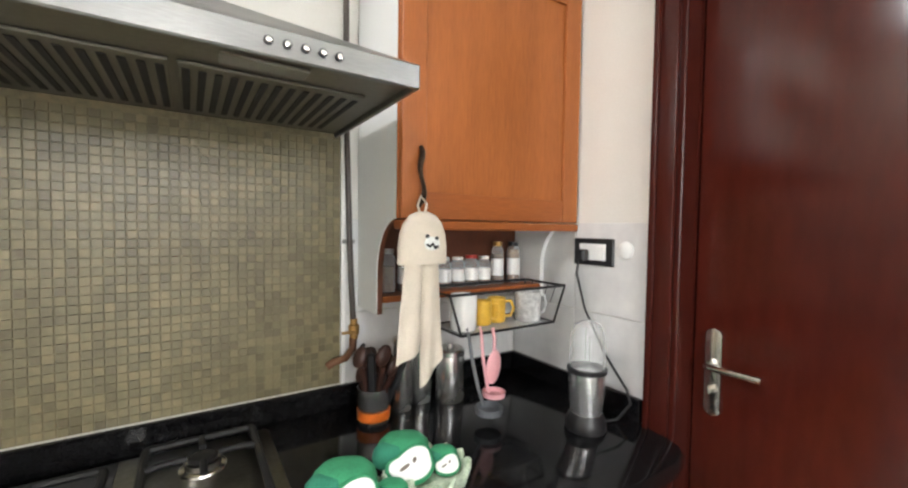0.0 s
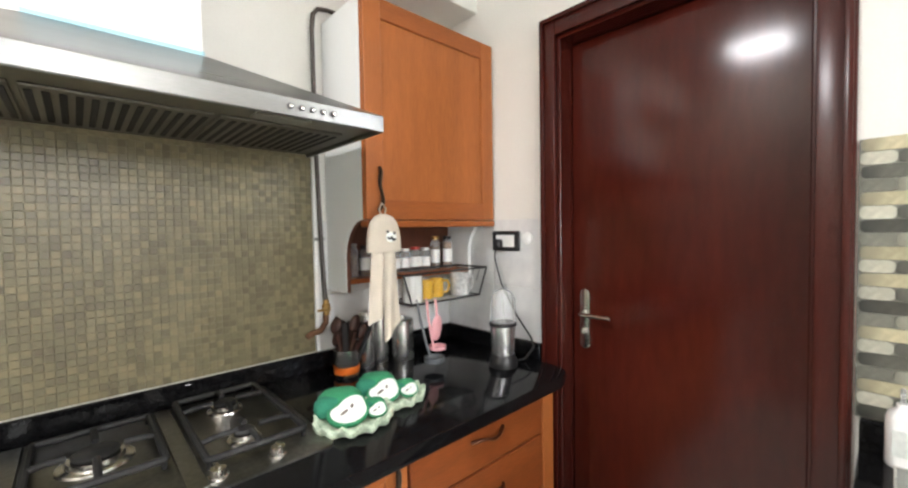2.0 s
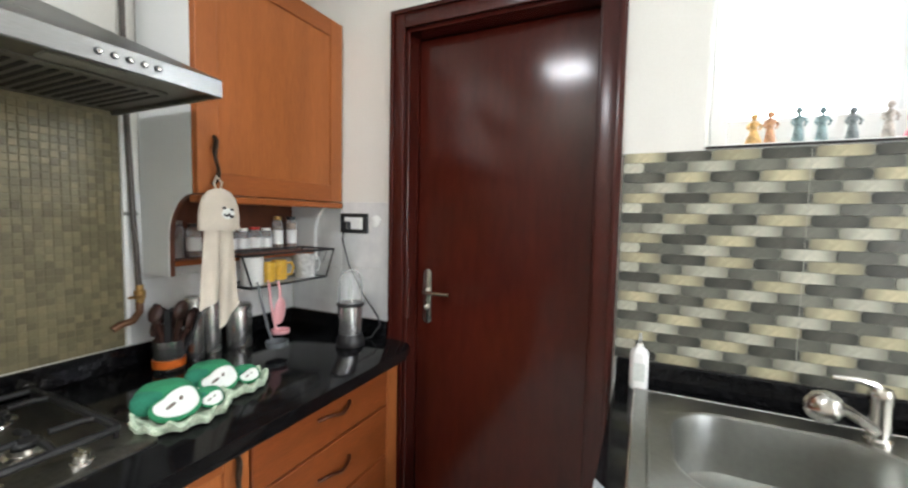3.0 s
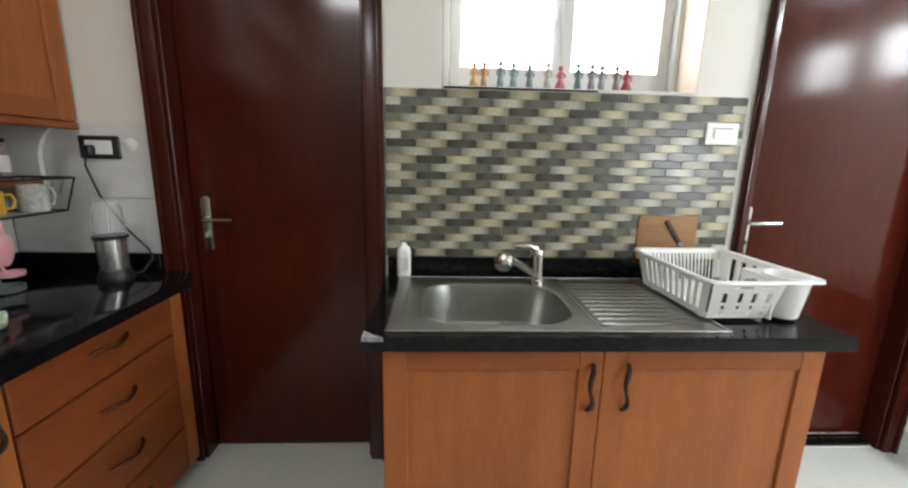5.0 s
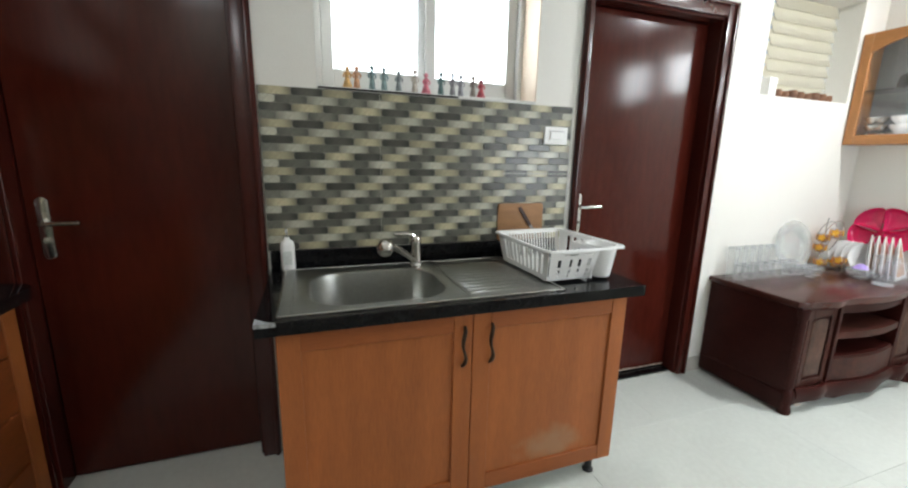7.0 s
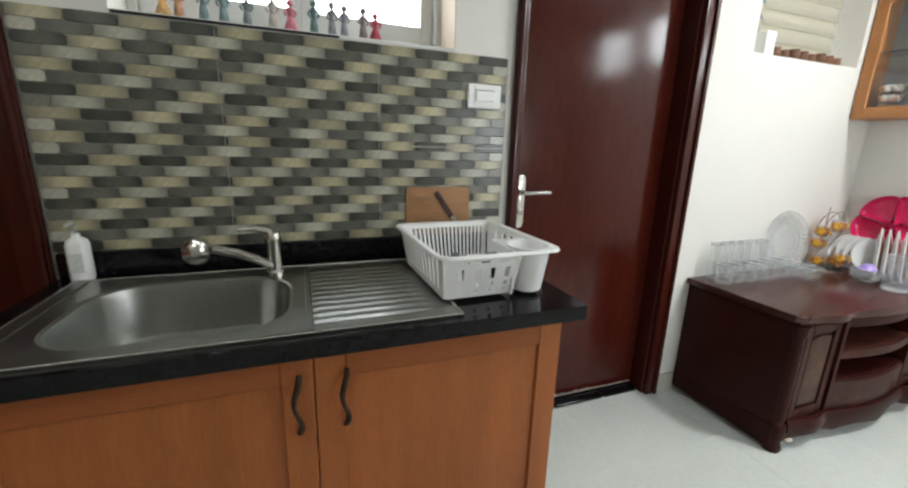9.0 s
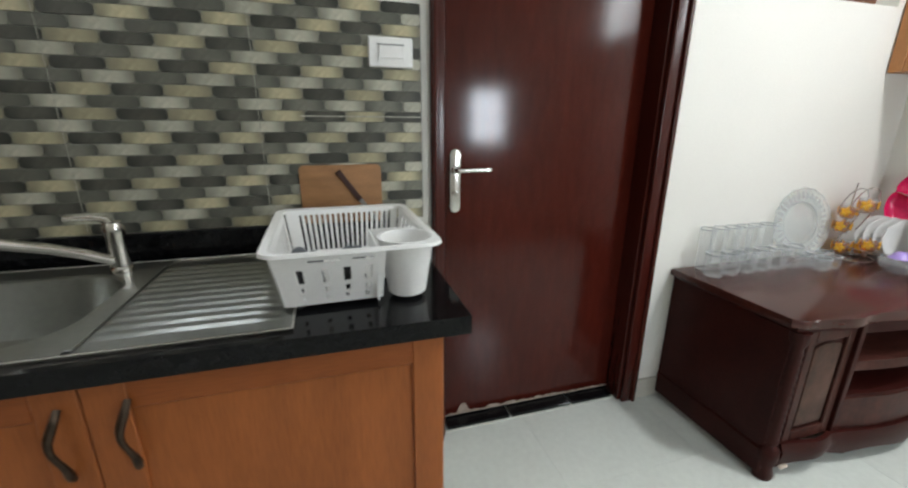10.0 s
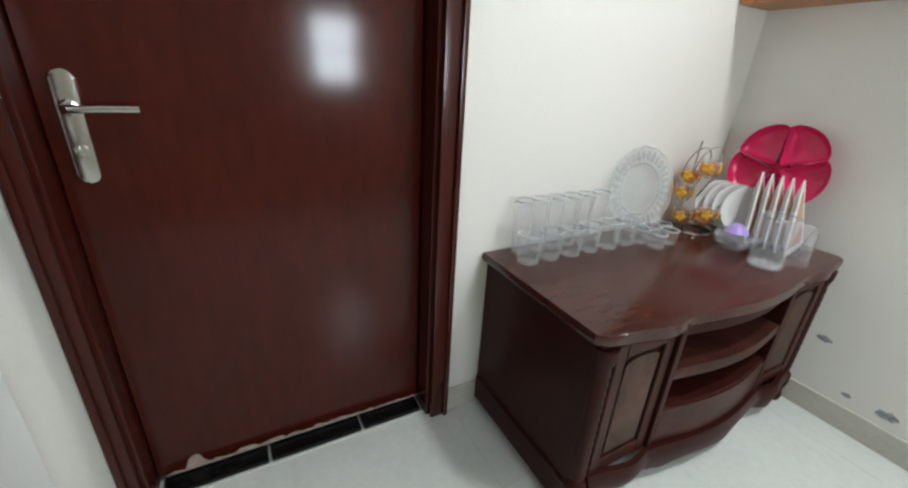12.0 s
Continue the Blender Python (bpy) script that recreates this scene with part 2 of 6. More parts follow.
def wall_x(x0, x1, y0, y1, z1, holes):
    """A wall along y with rectangular holes (y0, y1, z0, z1), as solid pieces."""
    bm = bmesh.new()
    ys = sorted({y0, y1, *[h[0] for h in holes], *[h[1] for h in holes]})
    for a, b in zip(ys, ys[1:]):
        cuts = sorted((h[2], h[3]) for h in holes if h[0] <= a and h[1] >= b)
        z = 0.0
        for c0, c1 in cuts:
            if c0 > z:
                box(bm, x0, x1, a, b, z, c0)
            z = c1
        if z < z1:
            box(bm, x0, x1, a, b, z, z1)
    bmesh.ops.remove_doubles(bm, verts=bm.verts[:], dist=1e-5)
    return bm


def wall_y(y0, y1, x0, x1, z1, holes):
    """A wall along x with rectangular holes (x0, x1, z0, z1)."""
    bm = wall_x(y0, y1, x0, x1, z1, holes)
    for v in bm.verts:
        v.co.x, v.co.y = v.co.y, v.co.x
    return bm


S1, S2 = (-0.87, -0.49, 2.08, 2.48), (-0.21, 0.17, 2.08, 2.48)
wall_east = struct("wall_east", wall_x(EAST, EAST + T, SOUTH - T, NORTH + T, TOP, [WIN, VENT, (*D1[:2], 0.0, D1[2]), (*D2[:2], 0.0, D2[2])]), PAINT,
                   "cream-painted plaster wall with two doors, a window and a vent", "wall")
wall_north = struct("wall_north", boxes((WEST - T, EAST, NORTH, NORTH + T, 0, TOP)), PAINT, "cream-painted plaster wall behind the stove", "wall")
wall_south = struct("wall_south", wall_y(SOUTH - T, SOUTH, WEST - T, EAST, TOP, [S1, S2]), PAINT, "cream-painted wall with scuffs beside the sideboard", "wall")
W1 = (-2.89, -2.51, 1.1, 1.62)
# unseen wall added to close the room; its beige sets the bounce light
wall_west = struct("wall_west", wall_x(WEST - T, WEST, SOUTH, NORTH, TOP, [W1]), BEIGE, "unseen beige wall, toned for bounce light, with a small barred window", "wall")
floor = struct("floor", boxes((WEST - T, EAST + T, SOUTH - T, NORTH + T, -0.12, -0.0015)), GROUT, "pale greenish vitrified tile floor with thin joints", "floor")
ceiling = struct("ceiling", boxes((WEST - T, EAST + T, SOUTH - T, NORTH + T, TOP, TOP + 0.12)), CEIL, "plain white ceiling", "ceiling")
struct("beam", boxes((WEST, EAST, 1.31, NORTH, 2.42, TOP), bevel=0.003), PAINT, "cream-painted beam above the wall cupboard", "beam")
# unseen dark panels, added to close off the space behind the two doors
for k, (a, b, h) in enumerate((D1, D2)):
    struct(f"door_backing_{k + 1}", boxes((EAST + T, EAST + T + 0.03, a - 0.05, b + 0.05, 0, h + 0.05)), DARK, "added dark panel behind the closed door", "wall")

# skirting tiles
struct("baseboard", boxes((EAST - 0.012, EAST, SOUTH, -2.425, 0, 0.1), (EAST - 0.012, EAST, -1.424, -1.32, 0, 0.1), (WEST, EAST - 0.012, SOUTH, SOUTH + 0.012, 0, 0.1), bevel=0.002), SKIRT,
       "beige skirting tile along the wall foot", "baseboard")

# marble facing round the counter corner, up to the cupboard's foot
marble = struct("wall_tiles_marble", boxes((0.7, EAST - 0.004, NORTH - 0.006, NORTH - 0.002, 0.9, 1.476)), GROUT, "white marble wall tiles with fine joints", "wall tiles")
_me = mesh_of("tile", boxes((0, 0.298, -0.004, 0, 0, 0.286), bevel=0.001), MARBLE)
for i in range(3):
    for j in range(2):
        wide = min(0.3, EAST - 0.012 - (0.7 + 0.3 * i)) / 0.3
        piece("tile", _me, marble, Matrix.Translation((0.7 + 0.3 * i, NORTH - 0.006, 0.9 + 0.288 * j)) @ Matrix.Diagonal((wide, 1, 1, 1)))
for i in range(2):
    for j in range(2):
        wide = (0.3, 0.255)[i] / 0.3
        piece("tile", _me, marble, Matrix.Translation((EAST - 0.004, NORTH - 0.012 - 0.3 * i, 0.9 + 0.288 * j)) @ Matrix.Rotation(-math.pi / 2, 4, "Z") @ Matrix.Diagonal((wide, 1, 1, 1)))


# ---- doors ----
def door(k, opening, label, outer, foot, lz):
    y0, y1, h = opening
    # casing: a stepped architrave, standing 25 mm proud of the wall
    o0, o1, oh = outer
    bm = bmesh.new()
    for a, b, z0, z1 in ((o0, y0 + 0.012, 0, oh), (y1 - 0.012, o1, 0, oh), (y0 + 0.012, y1 - 0.012, h - 0.012, oh)):
        box(bm, EAST - 0.022, EAST - 0.001, a, b, z0, z1, bevel=0.006, seg=2)
    for a, b, z0, z1 in ((o0 + 0.006, o0 + 0.024, 0, oh - 0.006), (o1 - 0.024, o1 - 0.006, 0, oh - 0.006), (o0 + 0.006, o1 - 0.006, oh - 0.024, oh - 0.006)):
        box(bm, EAST - 0.034, EAST - 0.02, a, b, z0, z1, bevel=0.006, seg=2)
    fr = struct(f"door_frame_{k}", bm, FRAME, "dark red-brown varnished wooden door frame", "door frame")
    jam = boxes((EAST, EAST + 0.16, y0 - 0.02, y0 + 0.022, 0, h), (EAST, EAST + 0.16, y1 - 0.022, y1 + 0.02, 0, h), (EAST, EAST + 0.16, y0, y1, h - 0.022, h + 0.02), bevel=0.003)
    part("jamb", jam, FRAME, fr)
    ob = thing(f"door_{k}", pose(EAST + 0.085, y1 - 0.024, 0), label, "door")
    ob["kind"] = "structure"
    w = y1 - y0 - 0.048
    part("leaf", boxes((0, 0.042, -w, 0, foot, h - 0.026), bevel=0.004), DOOR, ob)
    hz = 1.085
    hy = -0.055
    hand = part("handle_plate", prism(rounded(0.04, 0.235, 0.018, 6, hy, hz - 0.01), -0.009, 0.0, axis="x", bevel=0.003), CHROME, ob, "satin chrome handle plate")
    lev = tube([(-0.004, hy, lz), (-0.045, hy, lz), (-0.05, hy - 0.008, lz), (-0.05, hy - 0.06, lz + 0.001), (-0.05, hy - 0.125, lz + 0.001)], 0.0085, 12)
    lathe([(0, 0), (0.017, 0), (0.017, 0.008), (0.012, 0.012), (0, 0.012)], 20, lev, m=pose(-0.008, hy, lz, 0, -90, 0))
    part("lever", lev, CHROME, hand, "round chrome lever")
    key = lathe([(0, 0), (0.011, 0), (0.011, 0.012), (0, 0.014)], 16, m=pose(-0.008, hy, hz - 0.055, 0, -90, 0))
    box(key, -0.03, -0.012, hy - 0.0015, hy + 0.0015, hz - 0.064, hz - 0.046, bevel=0.0005)
    part("lock", key, CHROME, hand)
    return ob


door_1 = door(1, D1, "closed dark red-brown glossy wooden door with chrome lever handle", (0.062, 0.957, 2.245), 0.006, 1.097)
door_2 = door(2, D2, "closed dark red-brown glossy wooden door with chipped foot above a black sill", (-2.425, -1.425, 2.25), 0.03, 1.118)

# black stone sill of the second door, in three pieces
sill = struct("door_sill", boxes((EAST + 0.022, EAST + 0.15, D2[0] + 0.024, D2[1] - 0.024, 0, 0.006)), GROUT, "black granite door sill in broken pieces", "door sill")
for a, b in ((-1.5, -1.79), (-1.8, -2.1), (-2.11, -2.33)):
    piece("slab", mesh_of("slab", boxes((EAST + 0.024, EAST + 0.14, b, a, 0.006, 0.022), bevel=0.003), GRANITE), sill, Matrix())


# ---- the sink window ----
def window(k, x, y0, y1, z0, z1, label, sash=0.05):
    """A two-light sliding window whose inner face lies at x; the room is on its -x side."""
    fr = boxes((x, x + 0.06, y0, y0 + 0.03, z0, z1), (x, x + 0.06, y1 - 0.03, y1, z0, z1), (x, x + 0.06, y0, y1, z0, z0 + 0.03), (x, x + 0.06, y0, y1, z1 - 0.03, z1), bevel=0.004)
    ob = struct(f"window_{k}", fr, UPVC, label, "window")
    mid = (y0 + y1) / 2
    for a, b, dx in ((y0 + 0.03, mid + 0.042, 0.032), (mid - 0.042, y1 - 0.03, 0.008)):
        sa = boxes((x + dx, x + dx + 0.02, a, a + sash, z0 + 0.03, z1 - 0.03), (x + dx, x + dx + 0.02, b - sash, b, z0 + 0.03, z1 - 0.03),
                   (x + dx, x + dx + 0.02, a + sash, b - sash, z0 + 0.03, z0 + 0.055 + sash), (x + dx, x + dx + 0.02, a + sash, b - sash, z1 - 0.03 - sash, z1 - 0.03), bevel=0.003)
        s_ob = part("sash", sa, UPVC, ob)
        pane = part("pane", boxes((x + dx + 0.008, x + dx + 0.012, a + sash, b - sash, z0 + 0.055 + sash, z1 - 0.03 - sash)), GLASS, s_ob)
        pane.visible_shadow = False
    return ob


window_1 = window(1, 1.545, WIN[0], WIN[1], WIN[2], WIN[3], "white two-light sliding window with bright panes over the sink")
for k, w in ((2, S1), (3, S2)):
    cx = (w[0] + w[1]) / 2
    struct(f"window_{k}", boxes((w[0], w[0] + 0.03, SOUTH - 0.06, SOUTH - 0.02, w[2], w[3]), (w[1] - 0.03, w[1], SOUTH - 0.06, SOUTH - 0.02, w[2], w[3]), (cx - 0.012, cx + 0.012, SOUTH - 0.06, SOUTH - 0.02, w[2], w[3]),
           (w[0] + 0.03, w[1] - 0.03, SOUTH - 0.055, SOUTH - 0.025, w[2], w[2] + 0.03), (w[0] + 0.03, w[1] - 0.03, SOUTH - 0.055, SOUTH - 0.025, w[3] - 0.03, w[3])), UPVC, "small high white window behind the walker", "window")
struct("window_5", boxes(*[(WEST - 0.06, WEST - 0.02, y - 0.015, y + 0.015, W1[2], W1[3]) for y in (-2.875, -2.7, -2.525)], (WEST - 0.055, WEST - 0.025, W1[0], W1[1], 1.34, 1.365)), UPVC, "small white barred window behind the walker", "window")
for x, y in ((-0.8, 0.68), (0.12, -3.22)):
    _lamp = thing("ceiling_lamp", pose(x, y, TOP - 0.001, 180, 0, 0), "square white ceiling lamp above the walker", "ceiling lamp", "ceiling lamps")
    part("housing", boxes((-0.2, 0.2, -0.2, 0.2, 0, 0.03), bevel=0.006), WHITE_P, _lamp)
    part("rim", boxes((-0.2, -0.175, -0.2, 0.2, 0.03, 0.04), (0.175, 0.2, -0.2, 0.2, 0.03, 0.04), (-0.175, 0.175, -0.2, -0.175, 0.03, 0.04), (-0.175, 0.175, 0.175, 0.2, 0.03, 0.04)), WHITE_P, _lamp)

# the painted foot of the second door is chipped to the filler
_rng = random.Random(4)
_top = [(-1.5 - 0.845 * k / 60, 0.034 + (0.03 if 4 < k < 8 else 0.0) + _rng.uniform(0, 0.016) * (1.4 - k / 60)) for k in range(61)]
part("chipped_edge", prism([(-1.5, 0.03)] + _top[1:-1] + [(-2.345, 0.03)], EAST + 0.0835, EAST + 0.0855, axis="x"), mat("pale_filler", (0.42, 0.34, 0.28), 0.8, var=0.3, scale=20), door_2, "pale chipped paint edge", m=pose(-(EAST + 0.085), -(D2[1] - 0.024), 0))

# floor tiles, 600 mm square
_ft = mesh_of("floor_tile", boxes((0.0004, 0.5996, 0.0004, 0.5996, -0.008, 0), bevel=0.0003), FLOOR)
for i in range(5):
    for j in range(10):
        piece("floor_tile", _ft, floor, Matrix.Translation((EAST + 0.22 - 0.6 * (i + 1), 1.75 - 0.6 * (j + 1), 0)))

# scuffs where the plaster has come off the south wall
for x, z, s in ((0.8, 0.328, 0.03), (0.55, 0.15, 0.045), (0.67, 0.15, 0.02)):
    _out = [(x + s * (0.6 + 0.4 * _rng.random()) * math.cos(a), z + s * 0.55 * (0.5 + 0.5 * _rng.random()) * math.sin(a)) for a in [k * math.pi / 7 for k in range(14)]]
    part("scuff", prism(_out, SOUTH, SOUTH + 0.0015, axis="y"), mat("bare_plaster", (0.33, 0.34, 0.36), 0.9, var=0.4, scale=40), wall_south, "grey patch of bare plaster")

# ---- stove side: counter, cupboards, hood ----
CT = 0.9


def handle(z0, z1):
    """A wavy dark bronze pull, upright, standing off the face towards -y."""
    pts = []
    for i in range(13):
        u = i / 12
        pts.append((0.007 * math.sin(u * math.pi * 2.5), -0.004 - 0.024 * math.sin(u * math.pi) ** 0.6, z0 + (z1 - z0) * u))
    return tube(pts, 0.0065, 8, taper=[0.9, 1.1, 1.2, 1.0, 0.85, 0.8, 0.85, 0.95, 1.1, 1.2, 1.2, 1.1, 0.9])


def cupboard_door(parent, m, w, h, hx, hz, label="", panel=None):
    r, th = 0.07, 0.02
    d = part("door", boxes((r - 0.004, w - r + 0.004, 0.009, th - 0.003, r - 0.004, h - r + 0.004)), panel or WOOD, parent, label, m=m)
    for a in (0, w - r):
        part("stile", boxes((a, a + r, 0, th, 0, h), bevel=0.002), WOOD, d)
    for a in (0, h - r):
        part("rail", boxes((r, w - r, 0.0005, th - 0.0005, a, a + r), bevel=0.002), WOOD_H, d)
    hb = handle(hz, hz + 0.15)
    bmesh.ops.translate(hb, verts=hb.verts[:], vec=(hx, 0, 0))
    part("handle", hb, BRONZE, d, "dark bronze wavy handle")
    return d


# base units under the stove counter
# drawer fronts: redder wood, with their shade darkened into the colour
WOOD_R = mat("reddish_honey_wood_shaded", (0.23, 0.058, 0.013), 0.46, spec=0.28, var=0.2, scale=2.5, fine=38, bump=0.03, stretch=(0.6, 0.6, 7))
PULL = mat("reddish_bronze_handle", (0.13, 0.045, 0.02), 0.42, 0.7, var=0.3, scale=30, bump=0.08)


def base_unit(x0, x1, kind):
    ob = thing("base_cabinet", pose(x0, 0.885, 0), "honey-orange wooden base cabinet under the black counter", "cabinet", "stove cabinets")
    w = x1 - x0
    part("body", boxes((0.002, w - 0.002, 0.022, 0.62, 0.05, 0.855), bevel=0.001), WOOD if kind == "drawers" else LAM, ob)
    part("plinth", boxes((0.004, w - 0.004, 0.06, 0.075, 0, 0.05)), WOOD_H, ob)
    if kind == "drawers":
        part("side_stile", boxes((w - 0.07, w - 0.001, 0, 0.02, 0.055, 0.852), bevel=0.002), WOOD, ob)
        for z0, z1 in ((0.668, 0.85), (0.462, 0.662), (0.256, 0.456), (0.06, 0.25)):
            d = part("drawer", boxes((0.004, w - 0.074, 0, 0.02, z0, z1), bevel=0.004), WOOD_R, ob)
            zc, xc = (z0 + z1) / 2 + 0.01, (w - 0.07) / 2
            pts = [(xc - 0.075 + 0.15 * i / 12, -0.004 - 0.024 * math.sin(i / 12 * math.pi) ** 0.6, zc + 0.006 * math.sin(i / 12 * math.pi * 2.5)) for i in range(13)]
            part("handle", tube(pts, 0.0058, 8), PULL, d, "reddish bronze wavy handle")
    else:
        cupboard_door(ob, pose(0.003, 0, 0.06), w - 0.006, 0.79, w - 0.05, 0.6)
    return ob


base_unit(0.655, 1.345, "drawers")
base_unit(0.155, 0.652, "door")
base_unit(-0.345, 0.152, "door")
base_unit(-0.845, -0.348, "door")
struct("cabinet_filler", boxes((WEST, -0.85, 0.885, NORTH, 0, 0.855)), LAM, "plain white filler below the counter", "panel")

# black granite worktop with an upstand
worktop = thing("worktop", pose(0, 0, 0.858), "black polished granite worktop with upstand along the walls", "worktop")
part("slab", prism([(WEST, 0.8), (1.27, 0.8), (1.32, 0.812), (1.352, 0.84), (1.365, 0.88), (1.368, 0.955), (EAST - 0.001, 0.96), (EAST - 0.001, NORTH - 0.01), (WEST, NORTH - 0.01)], 0, CT - 0.858, bevel=0.005), GRANITE, worktop)
part("upstand", boxes((WEST, EAST - 0.03, NORTH - 0.03, NORTH - 0.011, CT - 0.858, 0.968 - 0.858), bevel=0.003), GRANITE, worktop)
part("upstand", boxes((EAST - 0.029, EAST - 0.009, 0.962, NORTH - 0.011, CT - 0.858, 0.968 - 0.858), bevel=0.003), GRANITE, worktop)


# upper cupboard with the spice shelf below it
# darker brown than the doors, on the spice shelf's lining and back
SHADY = mat("dark_brown_cupboard_back", (0.12, 0.034, 0.012), 0.5, var=0.2, scale=3, fine=30, stretch=(6, 6, 1))


def wall_cupboard():
    x0, x1, yf, z0, z1 = 0.737, 1.387, 1.215, 1.474, 2.237
    ob = thing("wall_cupboard", pose(x0, yf, z0), "honey-orange wooden wall cupboard with white sides and arched spice shelf", "cupboard")
    w, d, h = x1 - x0, NORTH - 0.014 - yf, z1 - z0
    part("carcass", boxes((0.018, w - 0.018, 0.022, d, 0, 0.018), (0.018, w - 0.018, 0.022, d, h - 0.018, h), (0.018, w - 0.018, d - 0.01, d, 0.018, h - 0.018)), WOOD_H, ob)
    # side panels run down past the doors and are cut back in an arch
    zb = 1.205 - z0
    arch = [(0.022, h), (d, h), (d, zb), (d - 0.15, zb)] + [(0.022 + (d - 0.172) * math.cos(radians(a)), zb + 0.12 - (zb + 0.12) * math.sin(radians(a))) for a in range(0, 91, 10)]
    part("side_panel", prism(arch, 0, 0.003, axis="x"), LAM, ob, "white laminate side panel")
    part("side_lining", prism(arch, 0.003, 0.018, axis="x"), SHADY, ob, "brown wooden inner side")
    part("side_panel", prism(arch, w - 0.018, w, axis="x"), LAM, ob, "white laminate side panel")
    part("edging", prism([(0.018, h), (0.022, h), (0.022, 0.0), (0.018, 0.0)], -0.001, 0.02, axis="x"), WOOD, ob)
    part("spice_shelf", boxes((0.018, w - 0.018, d - 0.155, d - 0.002, zb + 0.032, zb + 0.05), bevel=0.001), WOOD_H, ob, "brown wooden spice shelf")
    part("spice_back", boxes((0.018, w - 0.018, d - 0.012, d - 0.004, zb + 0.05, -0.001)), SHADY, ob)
    part("pelmet", boxes((-0.001, w + 0.001, -0.004, 0.04, -0.028, -0.004), bevel=0.004), WOOD_H, ob)
    cupboard_door(ob, pose(0.002, 0, 0), w - 0.004, h, 0.045, 0.03)
    return ob


wall_cupboard()


# hood: a steel pyramid with a lip, slotted filters beneath and a chimney
HOODIN = mat("dull_filter_steel", (0.23, 0.215, 0.185), 0.45, 0.9, var=0.1, scale=6, fine=90, bump=0.02)
# one brushed steel twice: shade coloured into the canopy, light into the lip
HOODST = mat("brushed_canopy_steel_shaded", (0.13, 0.13, 0.125), 0.3, 1.0, var=0.12, scale=3, fine=120, bump=0.03, stretch=(0.4, 3, 6), rough_var=0.25)
LIPST = mat("brushed_lip_steel_lit", (0.22, 0.22, 0.212), 0.3, 1.0, var=0.12, scale=3, fine=120, bump=0.03, stretch=(0.4, 3, 6), rough_var=0.25)
HOODLAMP = mat("dull_grey_lamp_plastic", (0.2, 0.19, 0.16), 0.4, var=0.1)


def hood():
    hx0, hx1, yf, zl = -0.45, 0.676, 1.003, 1.716
    ob = thing("range_hood", pose((hx0 + hx1) / 2, NORTH - 0.004, zl), "brushed steel chimney range hood with slotted filters above the stove", "range hood")
    w, d = (hx1 - hx0) / 2, NORTH - 0.004 - yf
    lip = 0.048
    part("lip", boxes((-w, w, -d, -d + 0.012, -0.0, lip), (-w, -w + 0.012, -d + 0.012, 0, 0, lip), (w - 0.012, w, -d + 0.012, 0, 0, lip), bevel=0.003), LIPST, ob)
    cw, cd, ch = 0.174, 0.27, 0.19
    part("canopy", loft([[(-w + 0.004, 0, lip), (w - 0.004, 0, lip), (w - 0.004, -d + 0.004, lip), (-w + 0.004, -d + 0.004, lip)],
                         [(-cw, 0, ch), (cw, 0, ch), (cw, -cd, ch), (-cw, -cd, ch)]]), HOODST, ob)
    part("chimney", boxes((-cw + 0.006, cw - 0.006, -cd + 0.006, -0.002, ch, 2.41 - zl), bevel=0.003), WHITE_P, ob, "chimney still wrapped in pale film")
    part("film_edge", boxes((-cw + 0.004, cw - 0.004, -cd + 0.003, -cd + 0.0055, ch, ch + 0.012)), mat("pale_blue_film", (0.35, 0.62, 0.7), 0.3), ob, "pale blue protective film edge")
    part("underside", boxes((-w + 0.012, w - 0.012, -d + 0.012, -0.004, 0.012, 0.02)), HOODIN, ob)
    for k in range(3):
        a = -w + 0.05 + k * (2 * w - 0.1) / 3
        b = a + (2 * w - 0.1) / 3 - 0.012
        f = part("filter", boxes((a, b, -d + 0.13, -0.06, 0.006, 0.012), bevel=0.002), HOODIN, ob, "slotted grease filter")
        n = 13
        for i in range(n):
            x = a + (b - a) * (i + 0.5) / n
            # dark strips laid on the filter stand for the shade in its slots
            part("dark_slot_strip", boxes((x - 0.0065, x + 0.0065, -d + 0.155, -0.075, 0.0035, 0.0058), bevel=0.001), DARK, f)
    for x in (-0.3, 0.3):
        part("lamp_cover", boxes((x - 0.07, x + 0.07, -d + 0.05, -d + 0.1, 0.006, 0.012), bevel=0.002), HOODLAMP, ob, "unlit lamp cover")
    for i in range(5):
        part("button", lathe([(0, 0), (0.0045, 0), (0.0045, 0.006), (0, 0.007)], 12, m=pose(w - 0.27 + 0.028 * i, -d - 0.001, lip * 0.5, 90, 0, 0)), CHROME, ob, "small steel push button")
        part("button_ring", lathe([(0.005, 0), (0.0075, 0), (0.0075, 0.003), (0.005, 0.003)], 12, m=pose(w - 0.27 + 0.028 * i, -d - 0.001, lip * 0.5, 90, 0, 0)), BLACK, ob)
    return ob


hood()


# ---- sink side ----
SX, SY0, SY1, SZ = 0.755, -1.363, 0.05, 0.89


WORN = mat("honey_orange_wood_worn", (0.35, 0.108, 0.027), 0.44, spec=0.3, var=0.16, scale=2.5, fine=38, bump=0.03, stretch=(7, 7, 0.6), coat=0.03)
_n, _l = WORN.node_tree.nodes, WORN.node_tree.links.new
